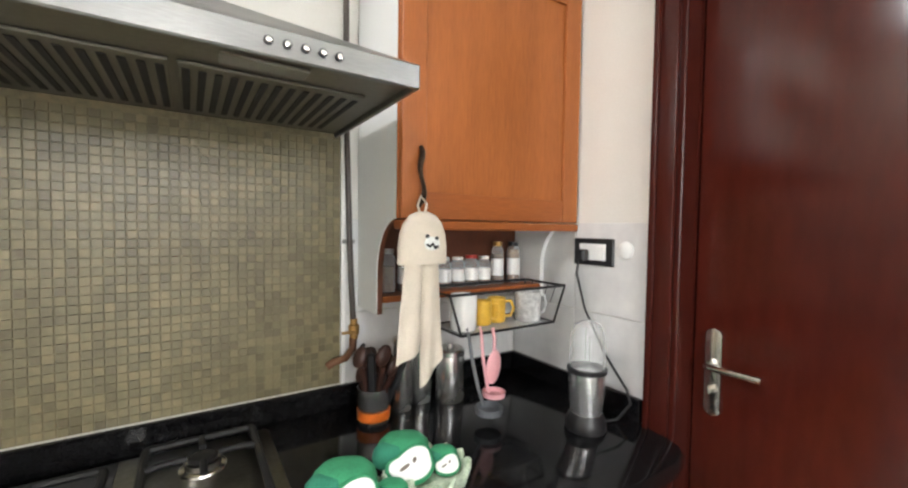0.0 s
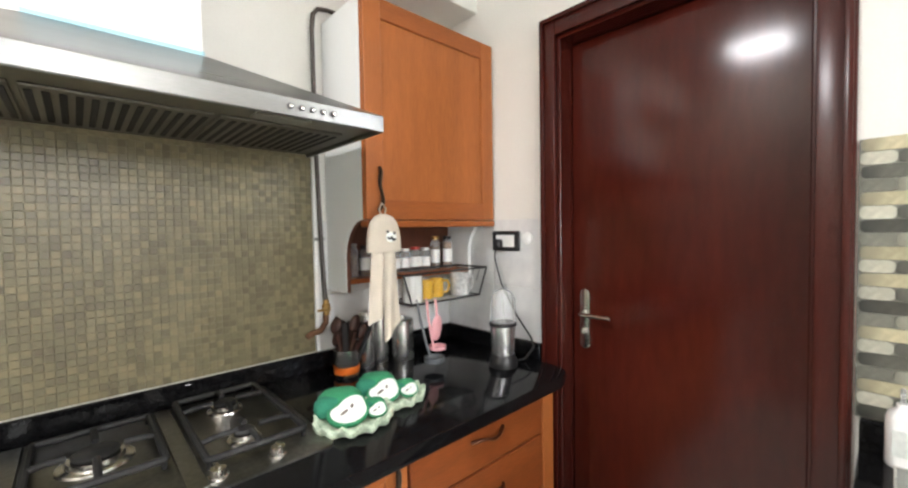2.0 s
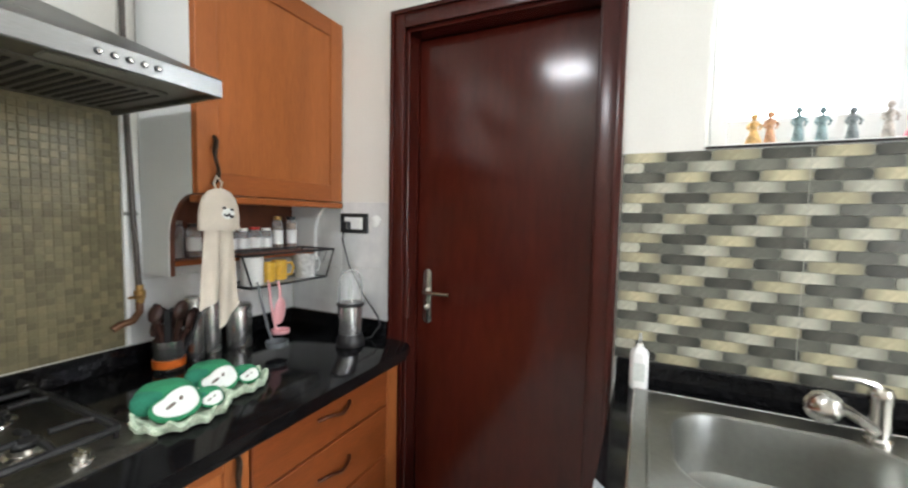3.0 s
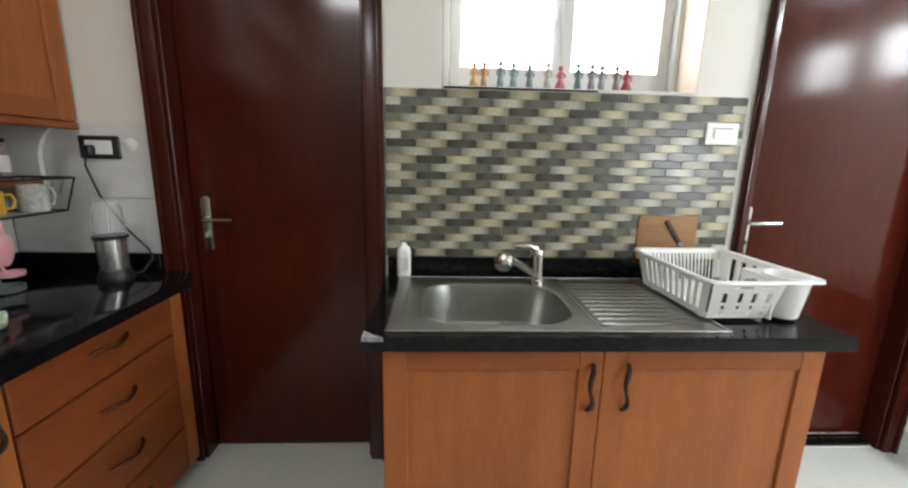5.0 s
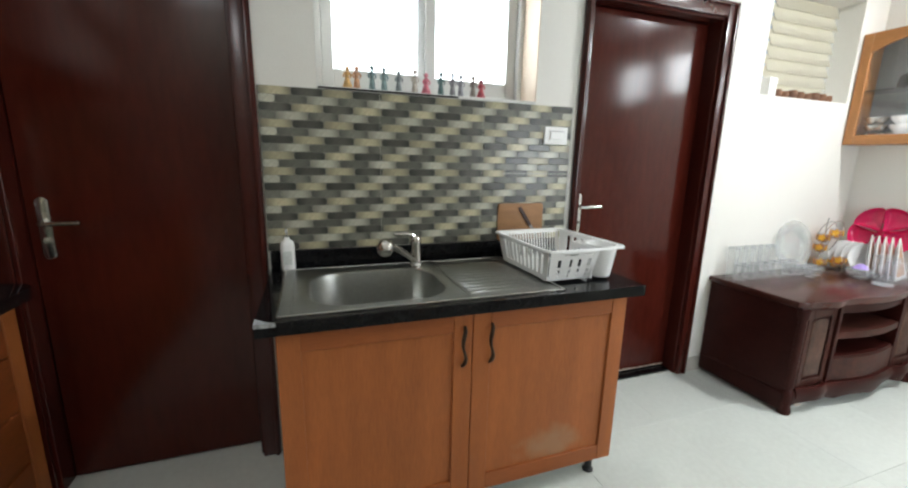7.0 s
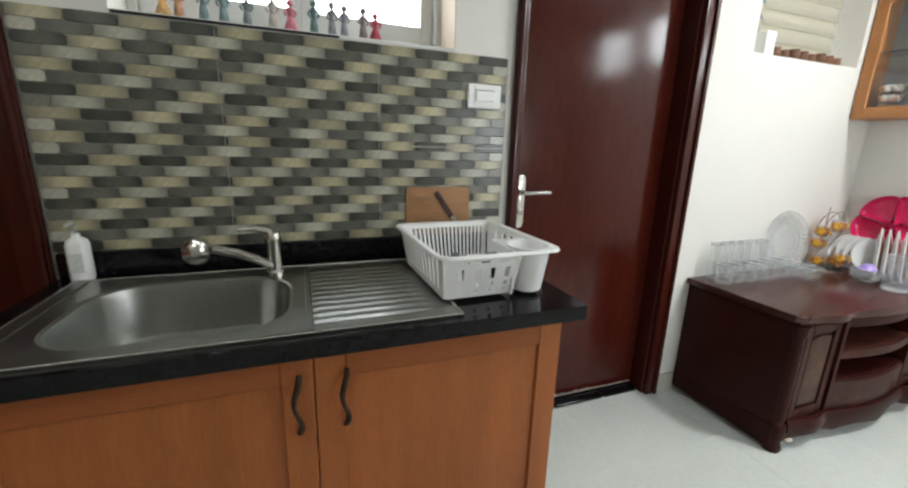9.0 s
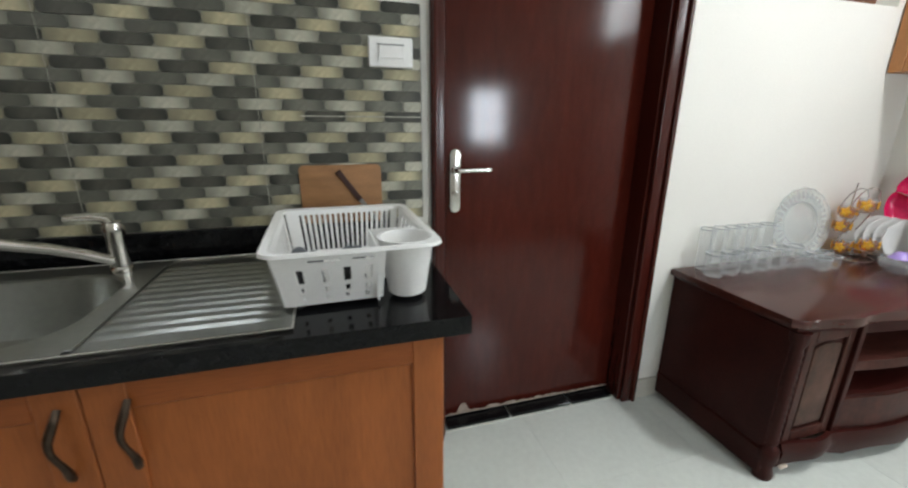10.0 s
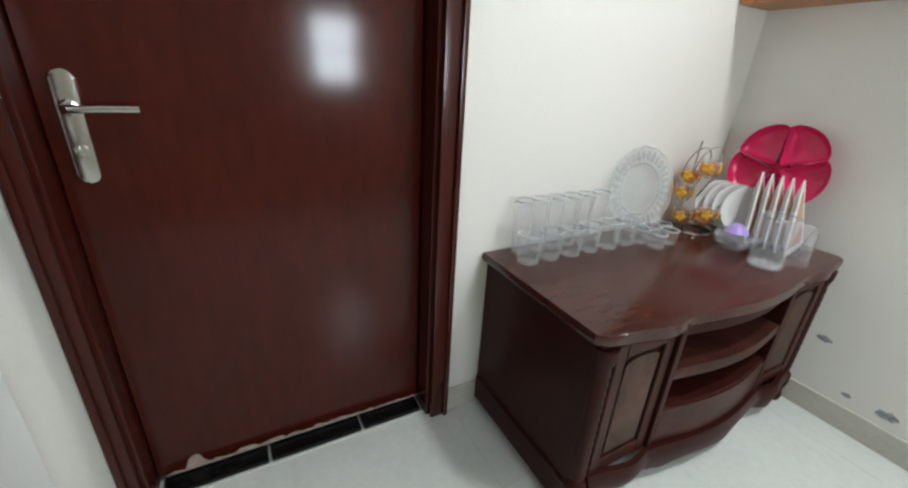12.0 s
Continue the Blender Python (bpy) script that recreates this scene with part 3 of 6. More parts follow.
_tc, _mp, _noi, _gr = _n.new("ShaderNodeTexCoord"), _n.new("ShaderNodeMapping"), _n.new("ShaderNodeTexNoise"), _n.new("ShaderNodeVectorMath")
_mp.inputs["Location"].default_value, _mp.inputs["Scale"].default_value = (-0.36 * 5, 0, -0.13 * 9), (5, 0, 9)
_l(_tc.outputs["Object"], _mp.inputs[0])
_gr.operation = "LENGTH"
_l(_mp.outputs[0], _gr.inputs[0])
_noi.inputs["Scale"].default_value = 14
_l(_tc.outputs["Object"], _noi.inputs["Vector"])
_ad, _mr, _mx = _n.new("ShaderNodeMath"), _n.new("ShaderNodeMapRange"), _n.new("ShaderNodeMix")
_ad.operation = "ADD"
_l(_gr.outputs["Value"], _ad.inputs[0])
_l(_noi.outputs["Fac"], _ad.inputs[1])
_mr.inputs["From Min"].default_value, _mr.inputs["From Max"].default_value, _mr.inputs["To Min"].default_value, _mr.inputs["To Max"].default_value = 0.75, 1.35, 0.75, 0.0
_l(_ad.outputs[0], _mr.inputs["Value"])
_mx.data_type = "RGBA"
_p = _n["Principled BSDF"]
_l(_p.inputs["Base Color"].links[0].from_socket, _mx.inputs["A"])
_mx.inputs["B"].default_value = (0.34, 0.2, 0.11, 1)
_l(_mr.outputs[0], _mx.inputs["Factor"])
_l(_mx.outputs["Result"], _p.inputs["Base Color"])


def sink_cabinet():
    ob = thing("sink_cabinet", pose(0.79, 0.0, 0), "honey-orange wooden sink cabinet with two doors and stained foot", "cabinet")
    part("side_panel", boxes((0.02, 0.6, -0.018, 0, 0.08, 0.846)), LAM, ob, "white laminate side")
    part("side_panel", boxes((0.02, 0.6, -1.311, -1.293, 0.08, 0.846)), LAM, ob, "white laminate side")
    part("bottom", boxes((0.02, 0.6, -1.293, -0.018, 0.09, 0.108)), LAM, ob)
    part("back", boxes((0.585, 0.597, -1.293, -0.018, 0.108, 0.846)), LAM, ob)
    for y0, y1, hx in ((-0.6385, -0.001, 0.6), (-1.31, -0.641, 0.065)):
        w = y1 - y0
        m = pose(0, y1, 0.1, 0, 0, -90)
        cupboard_door(ob, m, w, 0.742, hx, 0.545, panel=WORN if y0 < -1 else None)
    for y in (-0.06, -0.64, -1.25):
        for x in (0.06, 0.54):
            part("leg", lathe([(0, 0), (0.024, 0), (0.024, 0.008), (0.016, 0.014), (0.016, 0.09), (0, 0.09)], 14, at=(x, y, 0)), BLACK, ob, "black plastic leg")
    return ob


sink_cabinet()
sinktop = thing("sink_worktop", pose(0, 0, 0.848), "black polished granite sink worktop with chipped corner", "worktop")
BA = (0.845, 1.225, -0.585, -0.105)  # the basin's hole
t0, t1 = 0.0, SZ - 0.848
bm = bmesh.new()
for x0, x1, y0, y1 in ((SX, 0.8, SY0, SY1), (1.3, EAST - 0.001, SY0, SY1), (0.8, 1.3, SY0, -0.99), (0.8, 1.3, -0.02, SY1)):
    box(bm, x0, x1, y0, y1, t0, t1)
bmesh.ops.remove_doubles(bm, verts=bm.verts[:], dist=1e-5)
part("slab", bm, GRANITE, sinktop)
part("upstand", boxes((EAST - 0.022, EAST - 0.001, SY0 + 0.004, SY1, t1, 0.965 - 0.848), bevel=0.003), GRANITE, sinktop)
part("chip", prism([(SX - 0.001, SY1 + 0.001), (SX + 0.045, SY1 + 0.001), (SX + 0.03, SY1 - 0.014), (SX + 0.014, SY1 - 0.03), (SX - 0.001, SY1 - 0.058)], 0.03, t1 + 0.001), mat("raw_grey_stone", (0.32, 0.33, 0.33), 0.7, var=0.4, scale=60, bump=0.3), sinktop, "pale chipped stone corner")


def steel_sink():
    ob = thing("sink", pose(0, 0, SZ), "dull stainless steel single-bowl sink with ribbed drainer", "sink")
    x0, x1, y0, y1 = 0.79, 1.315, -1.0, -0.012
    zt = 0.006
    cx, cy, w, d = (BA[0] + BA[1]) / 2, (BA[2] + BA[3]) / 2, BA[1] - BA[0], BA[3] - BA[2]
    # the bowl
    rings = []
    for z, g, r in ((zt, 0.012, 0.135), (zt - 0.004, 0.004, 0.13), (-0.02, 0.0, 0.13), (-0.1, -0.008, 0.125), (-0.14, -0.02, 0.115), (-0.158, -0.05, 0.09), (-0.16, -0.1, 0.06)):
        rings.append([(a, b, z) for a, b in rounded(w + 2 * g, d + 2 * g, r, 8, cx, cy)])
    part("bowl", loft(rings, cap=(False, True)), STEEL_D, ob)
    # the plate round it, skinned from the bowl's rim to a rectangle
    rim = [(a, b) for a, b in rounded(w + 0.024, d + 0.024, 0.135, 8, cx, cy)]
    outer = []
    X0, X1, Y0, Y1 = x0, x1, -0.63, y1
    for a, b in rim:
        dx, dy = a - cx, b - cy
        s = min((X1 - cx) / dx if dx > 1e-6 else 9, (X0 - cx) / dx if dx < -1e-6 else 9, (Y1 - cy) / dy if dy > 1e-6 else 9, (Y0 - cy) / dy if dy < -1e-6 else 9)
        outer.append((cx + dx * s, cy + dy * s))
    plate = loft([[(a, b, zt) for a, b in rim], [(a, b, zt) for a, b in outer]], cap=(False, False))
    for xa, ya in ((X0, Y0), (X0, Y1), (X1, Y0), (X1, Y1)):
        near = sorted([v for v in plate.verts if (abs(v.co.x - xa) < 1e-4 or abs(v.co.y - ya) < 1e-4) and (abs(v.co.x - X0) < 1e-4 or abs(v.co.x - X1) < 1e-4 or abs(v.co.y - Y0) < 1e-4 or abs(v.co.y - Y1) < 1e-4)], key=lambda v: (v.co.x - xa) ** 2 + (v.co.y - ya) ** 2)
        near[0].co.x, near[0].co.y = xa, ya
    part("deck", plate, STEEL_D, ob)
    edge = boxes((x0 - 0.006, x1 + 0.006, y1, y1 + 0.006, 0, zt + 0.002), (x0 - 0.006, x1 + 0.006, y0 - 0.006, y0, 0, zt + 0.002), (x0 - 0.006, x0, y0, y1, 0, zt + 0.002), (x1, x1 + 0.006, y0, y1, 0, zt + 0.002), bevel=0.0015)
    part("edge", edge, CHROME, ob, "bright rolled edge")
    part("ridge", boxes((x0 + 0.02, x1 - 0.02, -0.052, -0.044, zt, zt + 0.004), bevel=0.0015), STEEL_D, ob)
    part("ridge", boxes((x0 + 0.012, x1 - 0.012, -0.645, -0.63, zt - 0.002, zt + 0.003), bevel=0.0015), STEEL_D, ob)
    # drainer: waves that run towards the bowl
    pts, n = [], 96
    for i in range(n + 1):
        x = x0 + (x1 - x0) * i / n
        u = (x - x0 - 0.05) / (x1 - x0 - 0.1)
        wv = 0.0055 * max(0.0, math.sin(u * math.pi * 2 * 11)) if 0 < u < 1 else 0.0
        pts.append((x, zt - 0.003 + wv))
    dr = bmesh.new()
    rows = []
    for y in (-0.64, -0.66, -0.93, -0.96, y0):
        f = 0.0 if y in (-0.64, -0.96, y0) else 1.0
        rows.append([dr.verts.new((x, y, zt - 0.003 + (z - zt + 0.003) * f)) for x, z in pts])
    for a, b in zip(rows, rows[1:]):
        for i in range(n):
            dr.faces.new((a[i], a[i + 1], b[i + 1], b[i]))
    part("drainer", dr, STEEL_D, ob, "ribbed steel drainer", smooth=80)
    part("waste", lathe([(0, 0.004), (0.018, 0.002), (0.034, 0.004), (0.038, 0.0)], 24, at=(cx, cy, -0.16)), CHROME, ob, "chrome waste")
    return ob


steel_sink()


def tap():
    ob = thing("kitchen_tap", pose(1.245, -0.545, SZ + 0.006), "chrome mixer tap with swung spout and round head", "tap")
    part("base", lathe([(0, 0), (0.027, 0), (0.027, 0.012), (0.022, 0.018), (0.022, 0.1), (0.024, 0.105), (0.024, 0.125), (0.02, 0.135), (0, 0.137)], 24), CHROME, ob)
    part("lever", tube([(0, 0, 0.13), (0.0, 0.01, 0.142), (-0.005, 0.045, 0.15), (-0.01, 0.095, 0.15)], 0.008, 10, taper=[1, 1.2, 1, 0.8]), CHROME, ob)
    part("spout", tube([(-0.012, 0.01, 0.035), (-0.05, 0.05, 0.068), (-0.1, 0.09, 0.1), (-0.165, 0.145, 0.135)], 0.0125, 14), CHROME, ob)
    part("spray_head", lathe([(0, -0.033), (0.016, -0.032), (0.028, -0.022), (0.033, -0.004), (0.03, 0.016), (0.018, 0.03), (0, 0.034)], 24, m=pose(-0.19, 0.165, 0.135, 20, -15, 0)), CHROME, ob, "round chrome spray head")
    return ob


tap()


# ---- things on the stove counter ----
ORANGE = mat("orange_plastic_band", (0.75, 0.17, 0.02), 0.4, var=0.1)
BROWNWOOD = mat("dark_brown_wood", (0.045, 0.017, 0.011), 0.45, var=0.3, stretch=(6, 6, 1), fine=50)
BRASS = mat("dull_brass", (0.5, 0.3, 0.1), 0.35, 0.9, var=0.2)
PINK = mat("pale_pink_silicone", (0.78, 0.4, 0.42), 0.45, var=0.05)
GREY_P = mat("grey_nylon", (0.14, 0.15, 0.16), 0.4, var=0.1)
CLOTH = mat("cream_towelling", (0.72, 0.64, 0.53), 0.95, var=0.1, scale=14, fine=420, bump=0.9)
CERAMIC = mat("white_glazed_china", (0.8, 0.8, 0.78), 0.16, var=0.02, bump=0.0)
YELLOW = mat("yellow_tin", (0.75, 0.45, 0.05), 0.35, var=0.1)
RED = mat("red_lid", (0.5, 0.03, 0.02), 0.4)
SPICE = mat("ground_spice", (0.3, 0.2, 0.13), 0.9, var=0.4, scale=30, rand=0.5)
SILVER = mat("bright_silver_shell", (0.72, 0.73, 0.74), 0.27, 0.9, var=0.05, bump=0.0)
CAN = mat("polished_canister_steel", (0.6, 0.6, 0.585), 0.27, 0.95, var=0.06, bump=0.0)
HAZY = thin_glass("hazy_clear_plastic", (0.92, 0.93, 0.93), 1.3, 0.2, 0.22)
FROST = thin_glass("frosted_clear_plastic", (0.93, 0.94, 0.94), 1.3, 0.2, 0.22)


HOBST = mat("smeared_hob_steel", (0.23, 0.225, 0.205), 0.32, 1.0, var=0.18, scale=7, fine=90, bump=0.02, rough_var=0.35)


def hob():
    x0, x1, y0, y1 = -0.41, 0.472, 0.942, 1.472
    ob = thing("gas_hob", pose((x0 + x1) / 2, (y0 + y1) / 2, CT), "steel gas hob with black pan supports set in the counter", "hob")
    w, d = (x1 - x0) / 2, (y1 - y0) / 2
    part("plate", loft([[(a, b, 0) for a, b in rounded(2 * w, 2 * d, 0.02, 4)], [(a, b, 0.006) for a, b in rounded(2 * w, 2 * d, 0.02, 4)], [(a, b, 0.009) for a, b in rounded(2 * w - 0.012, 2 * d - 0.012, 0.018, 4)]]), HOBST, ob)
    for x in (0.15, -0.15):
        part("divider", boxes((x - 0.02, x + 0.02, -d + 0.012, d - 0.012, 0.009, 0.014), bevel=0.002), HOBST, ob, "raised steel strip")

    def burner(x, y, r):
        b = part("burner", lathe([(0, 0.009), (r * 1.35, 0.009), (r * 1.3, 0.013), (r, 0.016), (r * 0.95, 0.026), (0, 0.027)], 32, at=(x, y, 0)), CHROME, ob, "silver burner ring")
        part("burner_cap", lathe([(0, 0.028), (r * 0.8, 0.028), (r * 0.82, 0.033), (r * 0.7, 0.037), (0, 0.038)], 32, at=(x, y, 0)), IRON, b, "black burner cap")

    for x, y, r in ((0.29, 0.14, 0.036), (0.28, -0.085, 0.03), (0.0, 0.045, 0.055), (-0.29, 0.14, 0.036), (-0.28, -0.085, 0.03)):
        burner(x, y, r)

    def support(cx, cy, sx, sy, fingers):
        bm = tube([(cx + a, cy + b, 0.03) for a, b in rounded(sx, sy, 0.012, 3)], 0.0085, 8, closed=True)
        for (ax, ay), (bx, by) in fingers:
            tube([(cx + ax, cy + ay, 0.03), (cx + (ax * 0.6 + bx * 0.4), cy + (ay * 0.6 + by * 0.4), 0.036), (cx + bx, cy + by, 0.037)], 0.0075, 8, bm)
        for sxx in (-1, 1):
            for syy in (-1, 1):
                tube([(cx + sxx * (sx / 2 - 0.004), cy + syy * (sy / 2 - 0.004), 0.03), (cx + sxx * (sx / 2 - 0.004), cy + syy * (sy / 2 - 0.004), 0.009)], 0.006, 8, bm)
        part("pan_support", bm, IRON, ob, "black cast iron pan support")

    f4 = lambda x, y, r, s: [((x + s, y), (x + r, y)), ((x - s, y), (x - r, y))]
    for cx in (0.29, -0.29):
        support(cx, 0.03, 0.22, 0.42, f4(0.0, 0.11, 0.03, 0.11) + f4(0.0, -0.115, 0.025, 0.11) + [((0, 0.21), (0, 0.145)), ((0, -0.21), (0, -0.15)), ((0, 0.04), (0, 0.08)), ((0, -0.04), (0, -0.085))])
    support(0.0, 0.045, 0.23, 0.3, f4(0, 0, 0.05, 0.115) + [((0, 0.15), (0, 0.05)), ((0, -0.15), (0, -0.05))])
    for x in (0.06, 0.19, 0.315, -0.07, -0.2):
        k = part("knob", lathe([(0, 0.009), (0.021, 0.009), (0.02, 0.014), (0.017, 0.016), (0.0155, 0.03), (0, 0.031)], 20, at=(x, -0.225, 0)), CHROME, ob, "silver control knob")
        part("grip", boxes((x - 0.003, x + 0.003, -0.239, -0.211, 0.03, 0.036), bevel=0.001), CHROME, k)
    return ob


hob()


# two quilted apple pot holders on a pale green crocheted mat
GREEN = mat("apple_green_quilt", (0.035, 0.27, 0.12), 0.85, var=0.25, scale=20, fine=300, bump=0.5)
TEAL = mat("teal_quilt_patch", (0.02, 0.19, 0.11), 0.85, var=0.2, scale=20, fine=300, bump=0.5)
LACE = mat("pale_green_crochet", (0.46, 0.68, 0.4), 0.95, var=0.3, scale=70, fine=300, bump=1.0, two=(0.82, 0.9, 0.74))
QWHITE = mat("white_quilt", (0.82, 0.84, 0.8), 0.9, var=0.06, scale=30, fine=300, bump=0.5)


def mat_lace(cx, cy, rx, ry):
    ob = thing("crochet_mat", pose(cx, cy, CT), "pale green ruffled crochet mat on the black counter", "table mat", "crochet mats")
    rings = []
    n = 60
    for f, z, amp in ((0.55, 0.006, 0.0), (0.8, 0.014, 0.003), (0.95, 0.03, 0.009), (1.02, 0.026, 0.012), (1.0, 0.01, 0.006), (0.8, 0.002, 0.0), (0.4, 0.0, 0.0)):
        rings.append([(rx * (f + amp * 2.4 * math.sin(11 * t)) * math.cos(t), ry * (f + amp * 2.4 * math.sin(11 * t)) * math.sin(t), z + amp * 0.8 * math.sin(13 * t)) for t in [2 * math.pi * k / n for k in range(n)]])
    part("ruffle", loft(rings), LACE, ob, smooth=60)
    return ob


def cushion(rx, ry, h, bm=None, at=(0, 0, 0), lean=0.0, heart=0.0, n=28):
    """A stuffed shape whose outline may be drawn in at the top like an apple."""
    rings = []
    for f, z in ((0.0, 0.0), (0.7, 0.0), (0.93, 0.16), (1.0, 0.45), (0.93, 0.75), (0.7, 0.95), (0.3, 1.0), (0.0, 1.0)):
        f = max(f, 0.02)
        ring = []
        for k in range(n):
            t = 2 * math.pi * k / n
            s = 1 - heart * max(0.0, math.sin(t)) ** 6
            ring.append((at[0] + rx * f * s * math.cos(t), at[1] + ry * f * s * math.sin(t) + lean * z * h, at[2] + z * h))
        rings.append(ring)
    return loft(rings, bm)


def slice_outline(s, g=0.0, n=44):
    """The outline of a halved apple lying aslant: a broad belly, a second lobe and a dent between them."""
    out = []
    for k in range(n):
        t = 2 * math.pi * k / n
        d1 = math.atan2(math.sin(t - radians(62)), math.cos(t - radians(62)))
        d2 = math.atan2(math.sin(t - radians(128)), math.cos(t - radians(128)))
        r = 1 + 0.42 * math.exp(-(d1 / 0.5) ** 2) - 0.2 * math.exp(-(d2 / 0.42) ** 2)
        out.append(((0.058 * r * math.cos(t) + g * math.cos(t)) * s, (0.037 * r * math.sin(t) + g * math.sin(t)) * s))
    return out


def pad(s, z0, z1, g):
    """A quilted pad with a rounded edge over the slice's outline."""
    return loft([[(a, b, z) for a, b in slice_outline(s, gg)] for z, gg in ((z0, g - 0.006), (z0 + 0.3 * (z1 - z0), g), (z0 + 0.75 * (z1 - z0), g), (z1, g - 0.005), (z1 + 0.0015, g - 0.02))])


def pot_holder(x, y, turn, s):
    ob = thing("apple_pot_holder", pose(x, y, CT + 0.012, 0, 0, turn), "green quilted apple pot holder with a white slice front", "pot holder", "pot holders")
    part("cushion", cushion(0.076 * s, 0.058 * s, 0.076 * s, at=(-0.008 * s, 0.04 * s, 0), lean=0.2, heart=0.1), GREEN, ob, smooth=60)
    part("patch", cushion(0.05 * s, 0.03 * s, 0.055 * s, at=(-0.044 * s, 0.002 * s, 0.014 * s), lean=0.4), TEAL, ob, "dark teal patch", smooth=60)
    face = pose(0.008 * s, -0.022 * s, 0.02 * s, 44, 0, 8)
    rim = part("rim", pad(s, 0.0, 0.024 * s, 0.009), GREEN, ob, "green quilted rim", smooth=60, m=face)
    part("slice", pad(s * 0.97, 0.018 * s, 0.029 * s, 0.001), QWHITE, rim, "white quilted apple slice", smooth=60)
    for dx, dy, w in ((-0.016, -0.004, 0.016), (0.012, 0.012, 0.008)):
        bm = cushion(w * s, 0.0048 * s, 0.0035)
        bmesh.ops.transform(bm, matrix=pose(dx * s, dy * s, 0.0302 * s, 0, 0, 28 if dx < 0 else 65), verts=bm.verts[:])
        part("pip", bm, PIP, rim, "grey-brown stitched pip", smooth=60)


PIP = mat("grey_brown_thread", (0.2, 0.17, 0.14), 0.9, var=0.2)
mat_lace(0.565, 1.014, 0.112, 0.092)
mat_lace(0.732, 1.06, 0.098, 0.086)
pot_holder(0.546, 1.038, -22, 0.86)
pot_holder(0.697, 1.09, -26, 0.8)
pot_holder(0.626, 1.004, -30, 0.44)
pot_holder(0.776, 1.056, -30, 0.46)


def utensil_pot():
    ob = thing("utensil_pot", pose(0.735, 1.375, CT), "steel utensil pot with orange band holding dark wooden spoons", "utensil pot")
    part("cup", lathe([(0, 0), (0.04, 0), (0.043, 0.004), (0.046, 0.1), (0.044, 0.1), (0.041, 0.006), (0, 0.006)], 28), CAN, ob)
    part("band", lathe([(0.0425, 0.012), (0.0455, 0.012), (0.047, 0.038), (0.045, 0.038)], 28), ORANGE, ob, "orange band")
    rng = random.Random(7)
    for k in range(13):
        a = k * 0.55 + 0.3
        r1, top = 0.03 + 0.055 * rng.random(), 0.16 + 0.07 * rng.random()
        bx, by = 0.02 * math.cos(a), 0.02 * math.sin(a)
        tx, ty = r1 * math.cos(a), r1 * math.sin(a)
        if k % 3 == 1:
            bm = boxes((-0.006, 0.006, -0.011, 0.011, 0.02, top + 0.03), bevel=0.004)
            bmesh.ops.transform(bm, matrix=Matrix.Translation((bx, by, 0)) @ Vector((0, 0, 1)).rotation_difference(Vector((tx - bx, ty - by, top))).to_matrix().to_4x4() @ Matrix.Rotation(a, 4, "Z"), verts=bm.verts[:])
            part("knife_handle", bm, BLACK, ob, "black knife handle")
            continue
        bm = tube([(bx, by, 0.01), ((bx + tx) / 2, (by + ty) / 2, top * 0.55), (tx, ty, top - 0.05)], 0.0085, 8)
        bmesh.ops.create_uvsphere(bm, u_segments=12, v_segments=8, radius=1, matrix=pose(tx * 1.08, ty * 1.08, top - 0.02, 20 * math.sin(a), 20 * math.cos(a), math.degrees(a)) @ Matrix.Diagonal((0.012, 0.021, 0.03, 1)))
        part("spoon", bm, BROWNWOOD, ob, "dark wooden spoon")


utensil_pot()


def flask(x, y, r, h, label, lid=CAN):
    ob = thing("steel_canister", pose(x, y, CT), label, "canister", "steel canisters")
    part("body", lathe([(0, 0), (r * 0.96, 0), (r, 0.006), (r, h - 0.02), (r * 0.96, h - 0.012), (0, h - 0.012)], 28), CAN, ob)
    part("lid", lathe([(0, h - 0.012), (r * 1.02, h - 0.012), (r * 1.02, h + 0.004), (r * 0.9, h + 0.01), (r * 0.25, h + 0.011), (r * 0.22, h + (0.022 if r > 0.04 else 0.012)), (0, h + (0.024 if r > 0.04 else 0.013))], 28), lid, ob)


flask(0.838, 1.405, 0.03, 0.21, "tall slim steel canister on the counter")
flask(0.914, 1.43, 0.034, 0.2, "tall slim steel canister on the counter")
flask(1.0, 1.39, 0.046, 0.158, "wide steel canister with knob lid", CAN)


